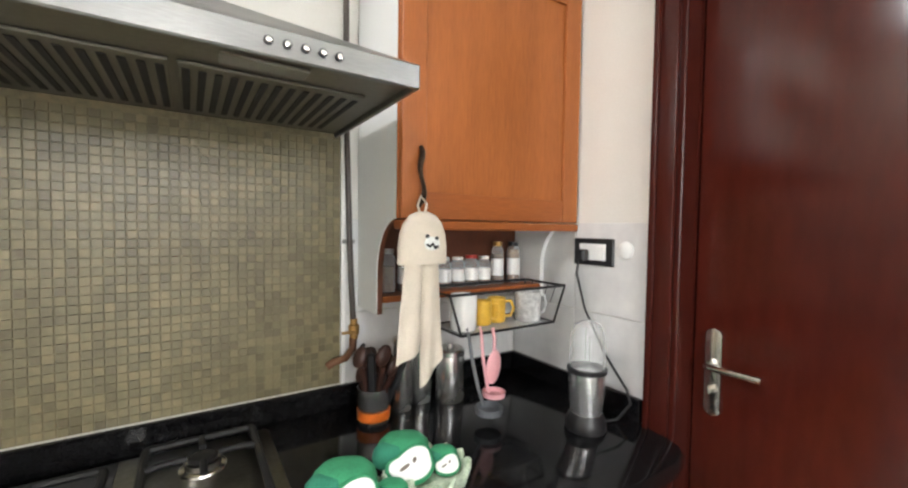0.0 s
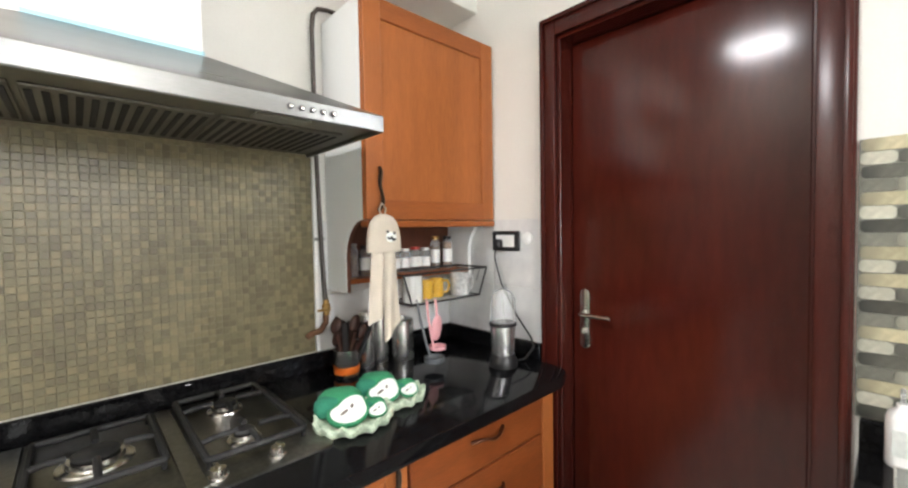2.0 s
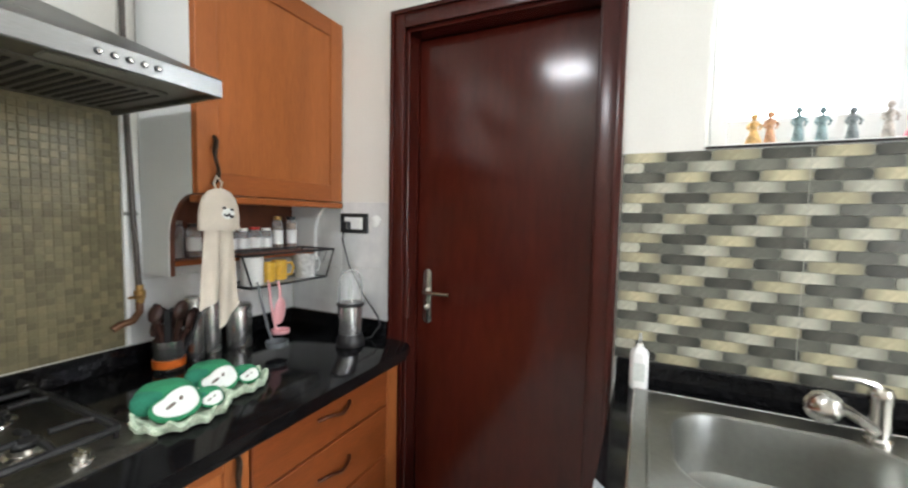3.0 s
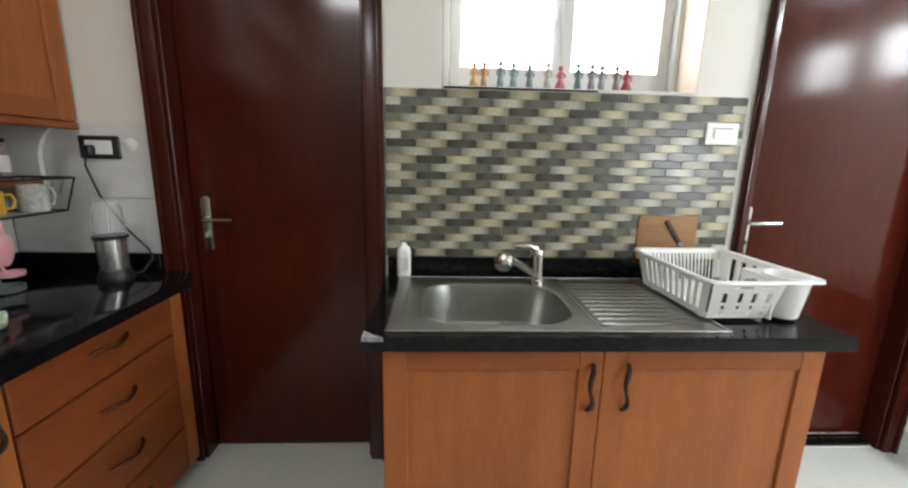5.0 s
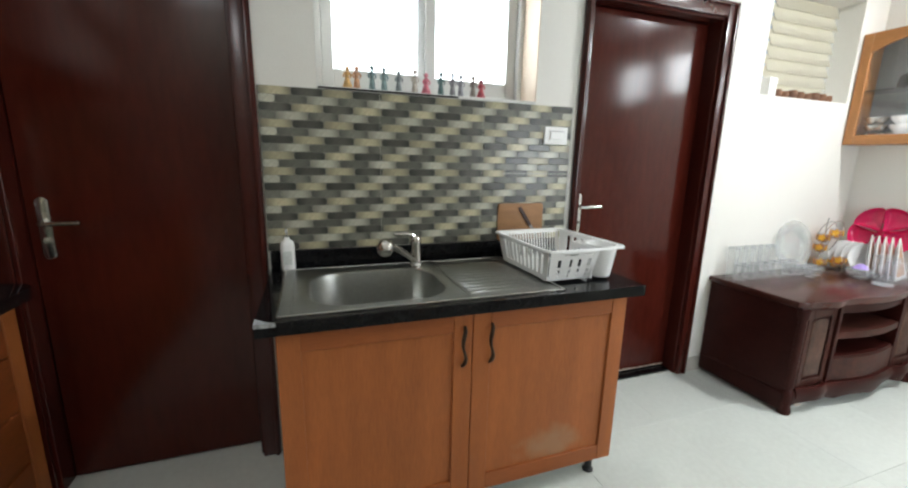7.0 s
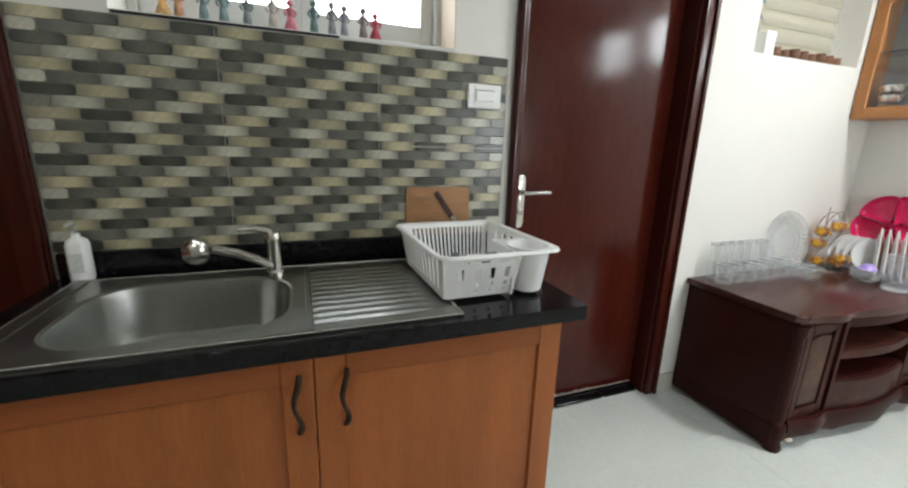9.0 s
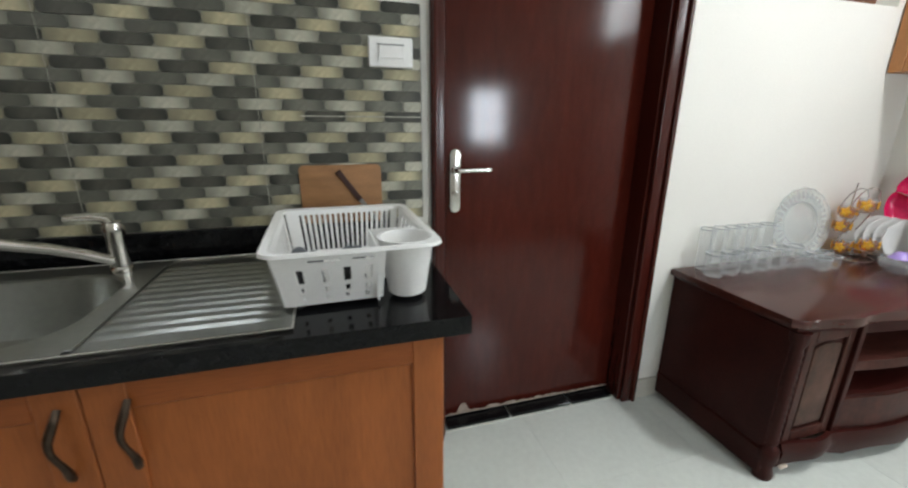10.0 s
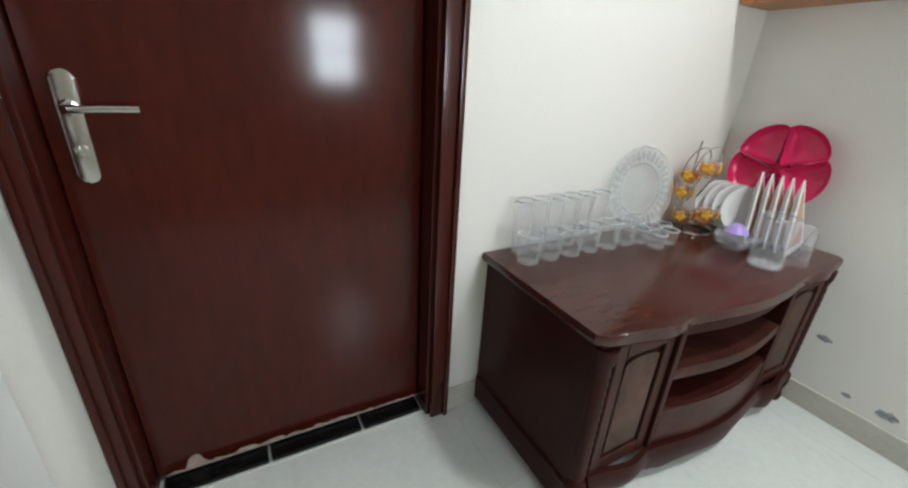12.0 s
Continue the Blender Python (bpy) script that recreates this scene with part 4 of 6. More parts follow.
def blender():
    ob = thing("bullet_blender", pose(1.222, 1.03, CT) @ Matrix.Diagonal((1, 1, 0.94, 1)), "silver bullet blender with clear cup and black collar", "blender")
    part("base", lathe([(0, 0.05), (0.042, 0.05), (0.043, 0.06), (0.0495, 0.15), (0.05, 0.172), (0, 0.172)], 32), SILVER, ob)
    part("foot", lathe([(0, 0), (0.054, 0), (0.056, 0.006), (0.054, 0.026), (0.0435, 0.05), (0, 0.05)], 32), BLACK, ob, "flared black foot")
    part("collar", lathe([(0.046, 0.17), (0.0535, 0.17), (0.054, 0.182), (0.046, 0.184)], 32), BLACK, ob, "black collar")
    cup = part("cup", lathe([(0.047, 0.182), (0.0465, 0.23), (0.043, 0.285), (0.036, 0.308), (0.014, 0.322), (0, 0.322)], 32), HAZY, ob, "clear plastic cup")
    for k in range(4):
        a = radians(45 + 90 * k)
        part("rib", tube([(0.0475 * math.cos(a), 0.0475 * math.sin(a), 0.19), (0.0465 * math.cos(a), 0.0465 * math.sin(a), 0.24), (0.0435 * math.cos(a), 0.0435 * math.sin(a), 0.285)], 0.0025, 6), FROST, cup)


blender()


# ---- cupboard corner: spices, basket, towel, socket, pipe ----
def jar(x, lidmat, h, r, fill, label):
    ob = thing("spice_jar", pose(x, 1.435, 1.2555), label, "jar", "spice jars")
    part("glass_body", lathe([(0, 0), (r, 0), (r, h * 0.8), (r * 0.7, h * 0.88), (r * 0.7, h * 0.9), (0, h * 0.9)], 20), FROST, ob)
    part("contents", lathe([(0, 0.003), (r * 0.9, 0.003), (r * 0.9, h * fill), (0, h * fill)], 20), SPICE, ob, "ground spice")
    if lidmat is not STEEL:
        part("paper_label", lathe([(r * 1.01, h * 0.2), (r * 1.03, h * 0.2), (r * 1.03, h * 0.6), (r * 1.01, h * 0.6)], 20), WHITE_P, ob, "white paper label")
    part("cap", lathe([(0, h * 0.9), (r * 0.78, h * 0.9), (r * 0.78, h), (0, h)], 20), lidmat, ob)


for x, lidmat, h, r, fill, label in ((0.80, STEEL, 0.13, 0.024, 0.6, "small spice jar with steel lid on the shelf"), (0.86, BLACK, 0.12, 0.024, 0.5, "small spice jar with black lid on the shelf"),
                                     (0.93, STEEL, 0.12, 0.026, 0.5, "spice jar with steel lid on the shelf"), (1.0, WHITE_P, 0.1, 0.024, 0.55, "spice jar with white lid on the shelf"),
                                     (1.055, WHITE_P, 0.1, 0.024, 0.4, "spice jar with white lid on the shelf"), (1.11, RED, 0.105, 0.026, 0.6, "spice jar with red lid on the shelf"),
                                     (1.165, WHITE_P, 0.1, 0.024, 0.4, "spice jar with white lid on the shelf"), (1.225, BRASS, 0.15, 0.022, 0.7, "tall oil bottle with brass spout"),
                                     (1.3, BLACK, 0.15, 0.024, 0.8, "tall sauce bottle with white label")):
    jar(x, lidmat, h, r, fill, label)


def basket():
    """A black wire tray slung under the spice shelf."""
    ob = thing("wire_basket", pose(0, 0, 1.15), "black wire basket slung under the spice shelf", "basket")
    z1 = 0.118
    top = [(0.885, 1.215, z1), (1.332, 1.215, z1), (1.332, 1.4, z1), (0.885, 1.4, z1)]
    low = [(0.93, 1.225, 0), (1.295, 1.225, 0), (1.295, 1.39, 0), (0.93, 1.39, 0)]
    part("rim", tube(top, 0.0042, 8, closed=True), BLACK, ob)
    part("base_rim", tube(low, 0.0042, 8, closed=True), BLACK, ob)
    for a, b in zip(top, low):
        part("corner_wire", tube([a, b], 0.0036, 8), BLACK, ob)
    part("tray", boxes((0.932, 1.293, 1.227, 1.388, -0.002, 0.0005)), FROST, ob, "clear glass tray")
    for k in range(1, 5):
        u = k / 5
        part("side_wire", tube([(1.295 + 0.037 * 0.5, 1.225 + 0.17 * u, z1 * 0.5), (1.332, 1.215 + 0.185 * u, z1)], 0.0015, 6), BLACK, ob)
    for x in (0.93, 1.29):
        part("hanger", tube([(x, 1.392, 0), (x, 1.395, 0.05), (x, 1.395, 0.088)], 0.0036, 8), BLACK, ob)


basket()


def mug(x, y, z, r, h, material, label, turn=0, name="mug", handle_on=True):
    ob = thing(name, pose(x, y, z, 0, 0, turn), label, "mug", "mugs")
    part("cup", lathe([(0, 0), (r * 0.9, 0), (r, 0.006), (r, h), (r - 0.004, h), (r - 0.004, 0.008), (0, 0.008)], 28), material, ob)
    if handle_on:
        part("handle", tube([(r - 0.002, 0, h * 0.82), (r + 0.02, 0, h * 0.84), (r + 0.03, 0, h * 0.55), (r + 0.02, 0, h * 0.22), (r - 0.002, 0, h * 0.2)], 0.005, 8), material, ob)


PATTERN = mat("white_china_dark_pattern", (0.7, 0.7, 0.68), 0.2, var=0.0, scale=70, fine=10, bump=0.0, dark=(0.3, 0.3, 0.3), two=(0.9, 0.9, 0.88))
mug(1.24, 1.29, 1.151, 0.042, 0.095, PATTERN, "white mug with dark speckled pattern in the basket", -10)
mug(0.982, 1.29, 1.151, 0.04, 0.105, CERAMIC, "tall white cup in the basket", 180, handle_on=False)
mug(1.07, 1.315, 1.151, 0.03, 0.075, YELLOW, "small yellow mug in the basket", -20)
mug(1.135, 1.325, 1.151, 0.03, 0.078, YELLOW, "small yellow mug in the basket", -20)


def hanging(name, x, y, pts, r, material, bowl, label):
    ob = thing(name, pose(x, y, 1.15), label, "ladle", "hanging utensils")
    part("shaft", tube(pts, r, 8), material, ob)
    hook = tube([(pts[0][0], pts[0][1], pts[0][2] - 0.004), (pts[0][0], pts[0][1] + 0.004, pts[0][2] + 0.012), (pts[0][0], pts[0][1] + 0.01, pts[0][2] + 0.004)], 0.002, 6)
    part("hook", hook, material, ob)
    bx, by, bz, br, bh = bowl
    part("bowl", lathe([(br, bh), (br * 0.95, bh * 0.4), (br * 0.6, 0.006), (0, 0), (0, 0.004), (br * 0.55, 0.01), (br * 0.86, bh * 0.45), (br * 0.92, bh)], 20, at=(bx, by, bz)), material, ob)


hanging("ladle", 0.945, 1.212, [(0, 0, 0.012), (0.01, -0.006, -0.06), (0.03, -0.012, -0.15), (0.045, -0.016, -0.195)], 0.005, GREY_P, (0.062, -0.02, -0.232, 0.04, 0.03), "grey nylon ladle hanging from the wire basket")
hanging("pink_ladle", 0.99, 1.212, [(0, 0, 0.012), (0.004, -0.004, -0.06), (0.016, -0.01, -0.14), (0.022, -0.012, -0.165)], 0.005, PINK, (0.036, -0.016, -0.185, 0.034, 0.022), "pale pink silicone ladle hanging from the wire basket")


def pink_spoon():
    ob = thing("pink_spoon", pose(1.035, 1.212, 1.15), "pale pink silicone spoon hanging from the wire basket", "spoon", "hanging utensils")
    part("shaft", tube([(0, 0.004, 0.014), (0, -0.004, -0.02), (-0.004, -0.008, -0.05)], 0.005, 8), PINK, ob)
    bm = bmesh.new()
    bmesh.ops.create_uvsphere(bm, u_segments=18, v_segments=12, radius=1, matrix=pose(-0.008, -0.012, -0.095, 6, 0, 0) @ Matrix.Diagonal((0.026, 0.007, 0.052, 1)))
    part("bowl", bm, PINK, ob, smooth=80)


pink_spoon()


def towel():
    ob = thing("hand_towel", pose(0.777, 1.178, 1.06), "cream towelling hand towel with animal hood on cupboard handle", "towel")
    # hood: a flattened dome with a rolled brim
    n = 36
    rings = []
    for f, z in ((0.98, 0.302), (1.03, 0.307), (1.0, 0.318), (1.0, 0.345), (0.94, 0.375), (0.8, 0.402), (0.55, 0.421), (0.22, 0.43)):
        rings.append([(0.067 * f * math.cos(t), 0.022 * f * math.sin(t) - 0.006, z) for t in [2 * math.pi * k / n for k in range(n)]])
    part("hood", loft(rings), CLOTH, ob, smooth=60)
    part("loop", tube([(-0.004, -0.002, 0.42), (-0.013, -0.002, 0.445), (-0.004, -0.001, 0.468), (0.012, -0.002, 0.45), (0.006, -0.002, 0.42)], 0.0032, 8), CLOTH, ob)
    part("muzzle", cushion(0.024, 0.017, 0.006), QWHITE, ob, "white stitched muzzle", smooth=60, m=pose(0.014, -0.0245, 0.353, 90, 0, 8))
    for x, z in ((0.0, 0.371), (0.026, 0.366)):
        part("eye", cushion(0.0062, 0.0045, 0.003), BLACK, ob, "black stitched eye", m=pose(x, -0.0275, z, 90, 0, 8))
    part("mouth", tube([(-0.003, -0.0305, 0.352), (0.006, -0.0318, 0.346), (0.013, -0.0325, 0.353), (0.021, -0.0318, 0.342), (0.03, -0.029, 0.346)], 0.0034, 6), BLACK, ob, "black stitched mouth")
    # two hanging tails with deep folds
    for x0, x1, xb0, xb1, zb, ph in ((-0.046, 0.0, -0.07, -0.006, 0.075, 0.4), (0.0, 0.05, 0.0, 0.064, 0.026, 1.6)):
        rings = []
        for i in range(15):
            u = i / 14
            z = 0.335 + (zb - 0.335) * u
            a, b = x0 + (xb0 - x0) * u, x1 + (xb1 - x1) * u
            m = 28
            ring = []
            for k in range(m):
                t = 2 * math.pi * k / m
                c, s = math.cos(t), math.sin(t)
                x = (a + b) / 2 + (b - a) / 2 * c
                fold = 0.005 * math.sin(x * 120 + ph + 1.5 * u) * (0.4 + 0.6 * u) + (0.006 if ph > 1 else -0.004)
                zz = z + (0.035 * c * (1 if ph > 1 else 0.4) * (u > 0.9))
                ring.append((x, -0.004 + fold + 0.0085 * s, zz))
            rings.append(ring)
        part("tail", loft(rings), CLOTH, ob, smooth=70)


towel()


def socket():
    ob = thing("power_socket", pose(EAST - 0.009, 1.143, 1.382), "black-framed power socket with white face on marble", "socket")
    part("frame", boxes((-0.01, 0, -0.076, 0.076, -0.043, 0.043), bevel=0.004), BLACK, ob)
    part("face", boxes((-0.0125, -0.0102, -0.05, 0.05, -0.026, 0.026), bevel=0.001), WHITE_P, ob, "white socket face")
    part("rocker", boxes((-0.016, -0.0127, -0.044, -0.018, -0.018, 0.018), bevel=0.001), WHITE_P, ob)
    plug = part("plug", boxes((-0.045, -0.0127, 0.008, 0.046, -0.03, 0.008), bevel=0.006), BLACK, ob, "black plug")
    part("cable", tube([(-0.04, 0.028, -0.028), (-0.042, 0.034, -0.07), (-0.04, 0.0, -0.18), (-0.036, -0.08, -0.31), (-0.034, -0.15, -0.39), (-0.036, -0.165, -0.425), (-0.06, -0.14, -0.474), (-0.115, -0.118, -0.476)], 0.0038, 8), BLACK, plug, "black power cable")


socket()
_k = thing("wall_hook", pose(EAST - 0.009, 1.03, 1.393), "small white round hook stuck on the marble", "hook")
part("disc", lathe([(0, 0), (0.026, 0), (0.025, 0.005), (0.012, 0.01), (0, 0.012)], 24, m=pose(0, 0, 0, 0, -90, 0)), WHITE_P, _k)


def pipe():
    ob = thing("gas_pipe", pose(0.705, 1.5, 1.1), "dark gas pipe with brass valve and hose beside mosaic", "pipe")
    part("pipe", tube([(0.012, 0.0, 0.06), (0.0, 0.0, 0.3), (-0.012, 0.0, 0.7), (-0.014, 0.0, 1.1), (-0.008, 0.0, 1.155), (0.012, 0.0, 1.18), (0.05, 0.0, 1.188), (0.4, 0.0, 1.19)], 0.0085, 10), mat("dark_pipe_paint", (0.07, 0.055, 0.045), 0.5, var=0.3), ob)
    part("valve", lathe([(0, 0), (0.012, 0), (0.012, 0.012), (0.016, 0.014), (0.016, 0.04), (0.011, 0.044), (0.011, 0.06), (0, 0.06)], 16, at=(0.014, 0, 0.01)), BRASS, ob, "brass valve")
    part("valve_lever", boxes((-0.03, 0.014, -0.024, -0.016, 0.03, 0.038), bevel=0.002), BRASS, ob)
    part("hose", tube([(0.012, 0, 0.012), (0.01, -0.004, -0.02), (-0.015, -0.01, -0.045), (-0.05, -0.012, -0.05), (-0.07, -0.01, -0.062)], 0.011, 10), mat("brown_rubber_hose", (0.16, 0.07, 0.03), 0.6, var=0.2), ob, "brown rubber hose")
    for z in (0.3, 0.75):
        part("clip", boxes((-0.018, 0.018, 0.004, 0.026, z, z + 0.012), bevel=0.002), STEEL, ob)


pipe()
struct("wall_trim", boxes((0.685, 0.699, NORTH - 0.014, NORTH - 0.001, 0.97, 1.74), bevel=0.002), WHITE_P, "white edge strip beside the mosaic", "trim")

# ---- things on and over the sink ----
_s = thing("soap_bottle", pose(1.346, -0.02, SZ) @ Matrix.Diagonal((1, 0.84, 0.95, 1)), "white soap pump bottle at the worktop corner", "bottle")
part("body", loft([[(a, b, z) for a, b in rounded(0.048 * f, 0.066 * f, 0.02 * f, 5)] for f, z in ((0.9, 0), (1, 0.006), (1, 0.112), (0.85, 0.128), (0.4, 0.138), (0.36, 0.148))]), WHITE_P, _s, smooth=50)
part("pump", tube([(0, 0, 0.146), (0, 0, 0.178), (-0.012, 0.0, 0.184), (-0.045, 0.0, 0.18)], 0.006, 8), FROST, _s, "clear pump head")
part("label_panel", boxes((-0.0252, -0.0242, -0.02, 0.02, 0.03, 0.09), bevel=0.0004), mat("pale_label", (0.66, 0.7, 0.66), 0.5), _s)


def dish_rack():
    cx, cy = 1.06, -1.13
    ob = thing("dish_rack", pose(cx, cy, SZ, 0, 0, 1.5), "white plastic dish rack with slotted sides beside the drainer", "dish rack")
    w0, d0, w1, d1, h, t = 0.36, 0.305, 0.44, 0.347, 0.145, 0.004

    def side(u, z):
        """Half width and half depth at a height."""
        k = z / h
        return (w0 + (w1 - w0) * k) / 2, (d0 + (d1 - d0) * k) / 2

    # the tray's rounded rim
    bm = bmesh.new()
    out = [rounded(w1 + g, d1 + g, 0.04, 6) for g in (0.0, 0.03, 0.034, 0.002)]
    zz = (h - 0.002, h, h - 0.008, h - 0.01)
    part("rim", loft([[(a, b, z) for a, b in o] for o, z in zip(out, zz)] + [[(a, b, zz[0]) for a, b in out[0]]], cap=(False, False)), WHITE_P, ob)
    part("floor", loft([[(a, b, z) for a, b in [(w0 / 2, d0 / 2), (-w0 / 2, d0 / 2), (-w0 / 2, -d0 / 2 + 0.105), (-w0 / 2 + 0.115, -d0 / 2 + 0.105), (-w0 / 2 + 0.115, -d0 / 2), (w0 / 2, -d0 / 2)]] for z in (0.012, 0.016)]), WHITE_P, ob)
    for sx in (-1, 1):
        for sy in (-1, 1):
            if (sx, sy) == (-1, -1):
                continue
            part("foot", lathe([(0, 0), (0.014, 0), (0.017, 0.014), (0, 0.014)], 14, at=(sx * 0.14, sy * 0.13, 0)), WHITE_P, ob)

    def panel(axis, sign, slots, lo=0.0, hi=1.0):
        """A leaning wall from lo to hi of its side, cut by slots, each given by its stretch along the side and its heights."""
        cuts = sorted({lo, hi, *[s[0] for s in slots], *[s[1] for s in slots]})
        bm = bmesh.new()
        for a, b in zip(cuts, cuts[1:]):
            holes = [(s[2], s[3]) for s in slots if s[0] <= a + 1e-6 and s[1] >= b - 1e-6]
            z = 0.012
            spans = []
            for z0, z1 in sorted(holes):
                spans.append((z, z0))
                z = z1
            spans.append((z, h - 0.004))
            for z0, z1 in spans:
                vs = []
                for off in (0, t):
                    for u, zq in ((a, z0), (b, z0), (b, z1), (a, z1)):
                        hx, hy = side(0, zq)
                        hx, hy = hx - off, hy - off
                        along, out_ = (hy, hx) if axis == "x" else (hx, hy)
                        p = (-along + 2 * along * u) * 0.97
                        q = (sign * out_, p, zq) if axis == "x" else (p, sign * out_, zq)
                        vs.append(bm.verts.new(q))
                for q in ((0, 1, 2, 3), (7, 6, 5, 4), (0, 4, 5, 1), (1, 5, 6, 2), (2, 6, 7, 3), (3, 7, 4, 0)):
                    bm.faces.new([vs[i] for i in q])
        bmesh.ops.remove_doubles(bm, verts=bm.verts[:], dist=1e-5)
        return bm

    part("back_wall", panel("x", 1, [((i + 0.25) / 21, (i + 0.78) / 21, 0.026, 0.128) for i in range(1, 19)]), WHITE_P, ob, "white slotted back wall")
    holes = []
    for u in (0.42, 0.56, 0.7, 0.86):
        holes += [(u - 0.024, u + 0.024, 0.066, 0.1), (u - 0.02, u + 0.016, 0.042, 0.056), (u - 0.008, u + 0.022, 0.024, 0.034)]
    holes += [(0.38, 0.52, 0.116, 0.121), (0.6, 0.8, 0.116, 0.121)]
    part("front_wall", panel("x", -1, holes, 0.31), WHITE_P, ob, "white front wall with small openings")
    part("end_wall", panel("y", 1, [(0.08 + 0.085 * i, 0.122 + 0.085 * i, 0.034, 0.122) for i in range(10)]), WHITE_P, ob, "white slotted end wall")
    part("end_wall", panel("y", -1, [(0.42 + 0.12 * i, 0.48 + 0.12 * i, 0.04, 0.124) for i in range(4)], 0.31), WHITE_P, ob, "white end wall with oval openings")
    # the corner is drawn in round a cutlery cup
    x1_, y1_ = -w0 / 2 + 0.115, -d0 / 2 + 0.105
    part("notch_wall", boxes((-w0 / 2 - 0.02, x1_, y1_, y1_ + t, 0.012, h - 0.004), (x1_, x1_ + t, -d0 / 2 - 0.008, y1_ + t, 0.012, h - 0.004)), WHITE_P, ob, "plain white corner wall")
    part("cutlery_cup", lathe([(0, 0.008), (0.036, 0.008), (0.044, 0.014), (0.063, h - 0.006), (0.066, h), (0.059, h), (0.04, 0.02), (0, 0.018)], 32, at=(-0.158, -0.118, 0)), WHITE_P, ob, "round white cutlery cup")
    return ob


dish_rack()


def rack_filler_spoon(y, lean, length, label):
    """An added dark spoon leaning inside the rack's front wall, giving its openings shade."""
    ob = thing("serving_spoon", pose(0.9, y, SZ + 0.017, lean, 0, 0), label, "spoon", "spoons in the rack")
    part("grip", tube([(0, 0, 0.003), (0, 0.0, length * 0.5), (0.002, 0, length)], 0.011, 8, taper=(0.8, 1.1, 0.9)), BLACK, ob, "black grip")
    bm = bmesh.new()
    bmesh.ops.create_uvsphere(bm, u_segments=12, v_segments=8, radius=1, matrix=pose(0.002, 0, length + 0.012, 0, 0, 0) @ Matrix.Diagonal((0.006, 0.019, 0.024, 1)))
    part("spoon_bowl", bm, GREY_P, ob, smooth=80)


# made-up spoons, one behind each column of openings, so these look dark
for y, lean, length in ((-1.01, 6, 0.085), (-1.062, -8, 0.075), (-1.108, 8, 0.08), (-1.15, -6, 0.08)):
    rack_filler_spoon(y, lean, length, "added dark-handled spoon darkening an opening of the dish rack")


def board():
    ob = thing("cutting_board", pose(EAST - 0.0125, -1.128, 0.9655, 0, 0.6, 0), "worn wooden cutting board leaning on the tiles", "cutting board")
    part("board", prism(rounded(0.255, 0.187, 0.015, 4, 0, 0.0935), -0.005, 0.003, axis="x", bevel=0.002), mat("worn_board_wood", (0.33, 0.165, 0.065), 0.6, var=0.25, scale=4, stretch=(2, 2, 9)), ob)
    _kn = thing("knife", pose(EAST - 0.0195, -1.232, 0.9695, -35, 0.6, 0), "dark-handled knife resting slantwise against the cutting board", "knife")
    part("grip", boxes((-0.005, 0.0015, -0.009, 0.009, 0.085, 0.2), bevel=0.002), BROWNWOOD, _kn, "dark brown grip")
    part("blade", boxes((-0.0015, 0.0005, -0.008, 0.007, 0.0, 0.087)), STEEL, _kn)


board()

_sw = thing("light_switch", pose(EAST - 0.0105, -1.301, 1.49), "white light switch with one wide rocker on brick tiles", "switch")
part("plate", boxes((-0.01, 0, -0.068, 0.068, -0.043, 0.043), bevel=0.004), WHITE_P, _sw)
part("inner_frame", boxes((-0.012, -0.0102, -0.043, 0.043, -0.03, 0.03), bevel=0.001), WHITE_P, _sw)
part("rocker", boxes((-0.0165, -0.0122, -0.038, 0.038, -0.019, 0.019), bevel=0.003), WHITE_P, _sw, "wide white rocker")
# thin grey strip painted in for the shadow over the rocker
part("shadow_strip", boxes((-0.0125, -0.0119, -0.04, 0.04, 0.0195, 0.0225)), GREY_P, _sw, "grey strip drawing the shadow above the rocker")

# toy figurines on the window ledge
struct("window_reveal", boxes((EAST - 0.001, 1.545, WIN[0] + 0.0005, WIN[0] + 0.006, WIN[2] + 0.004, WIN[3])), mat("peach_reveal_paint", (0.66, 0.54, 0.41), 0.6, var=0.06), "peach-painted reveal beside the window", "reveal")
struct("window_ledge", boxes((EAST - 0.002, 1.545, WIN[0] + 0.001, WIN[1] - 0.001, WIN[2] - 0.012, WIN[2] + 0.003), bevel=0.002), UPVC, "white window ledge above the tiles", "ledge")
struct("ledge_strip", boxes((EAST - 0.008, EAST - 0.0022, -0.78, -0.17, WIN[2] - 0.008, WIN[2] - 0.001), bevel=0.001), DARK, "thin dark strip under the window ledge", "trim")
HUES = (("yellow", (0.66, 0.4, 0.14)), ("orange", (0.56, 0.3, 0.16)), ("teal", (0.2, 0.29, 0.29)), ("teal", (0.22, 0.31, 0.31)), ("grey", (0.2, 0.23, 0.23)), ("pale", (0.45, 0.4, 0.34)),
        ("pink", (0.58, 0.16, 0.21)), ("dark green", (0.12, 0.2, 0.19)), ("grey", (0.25, 0.25, 0.26)), ("grey", (0.3, 0.3, 0.33)), ("brown", (0.24, 0.2, 0.17)), ("red", (0.45, 0.07, 0.09)))
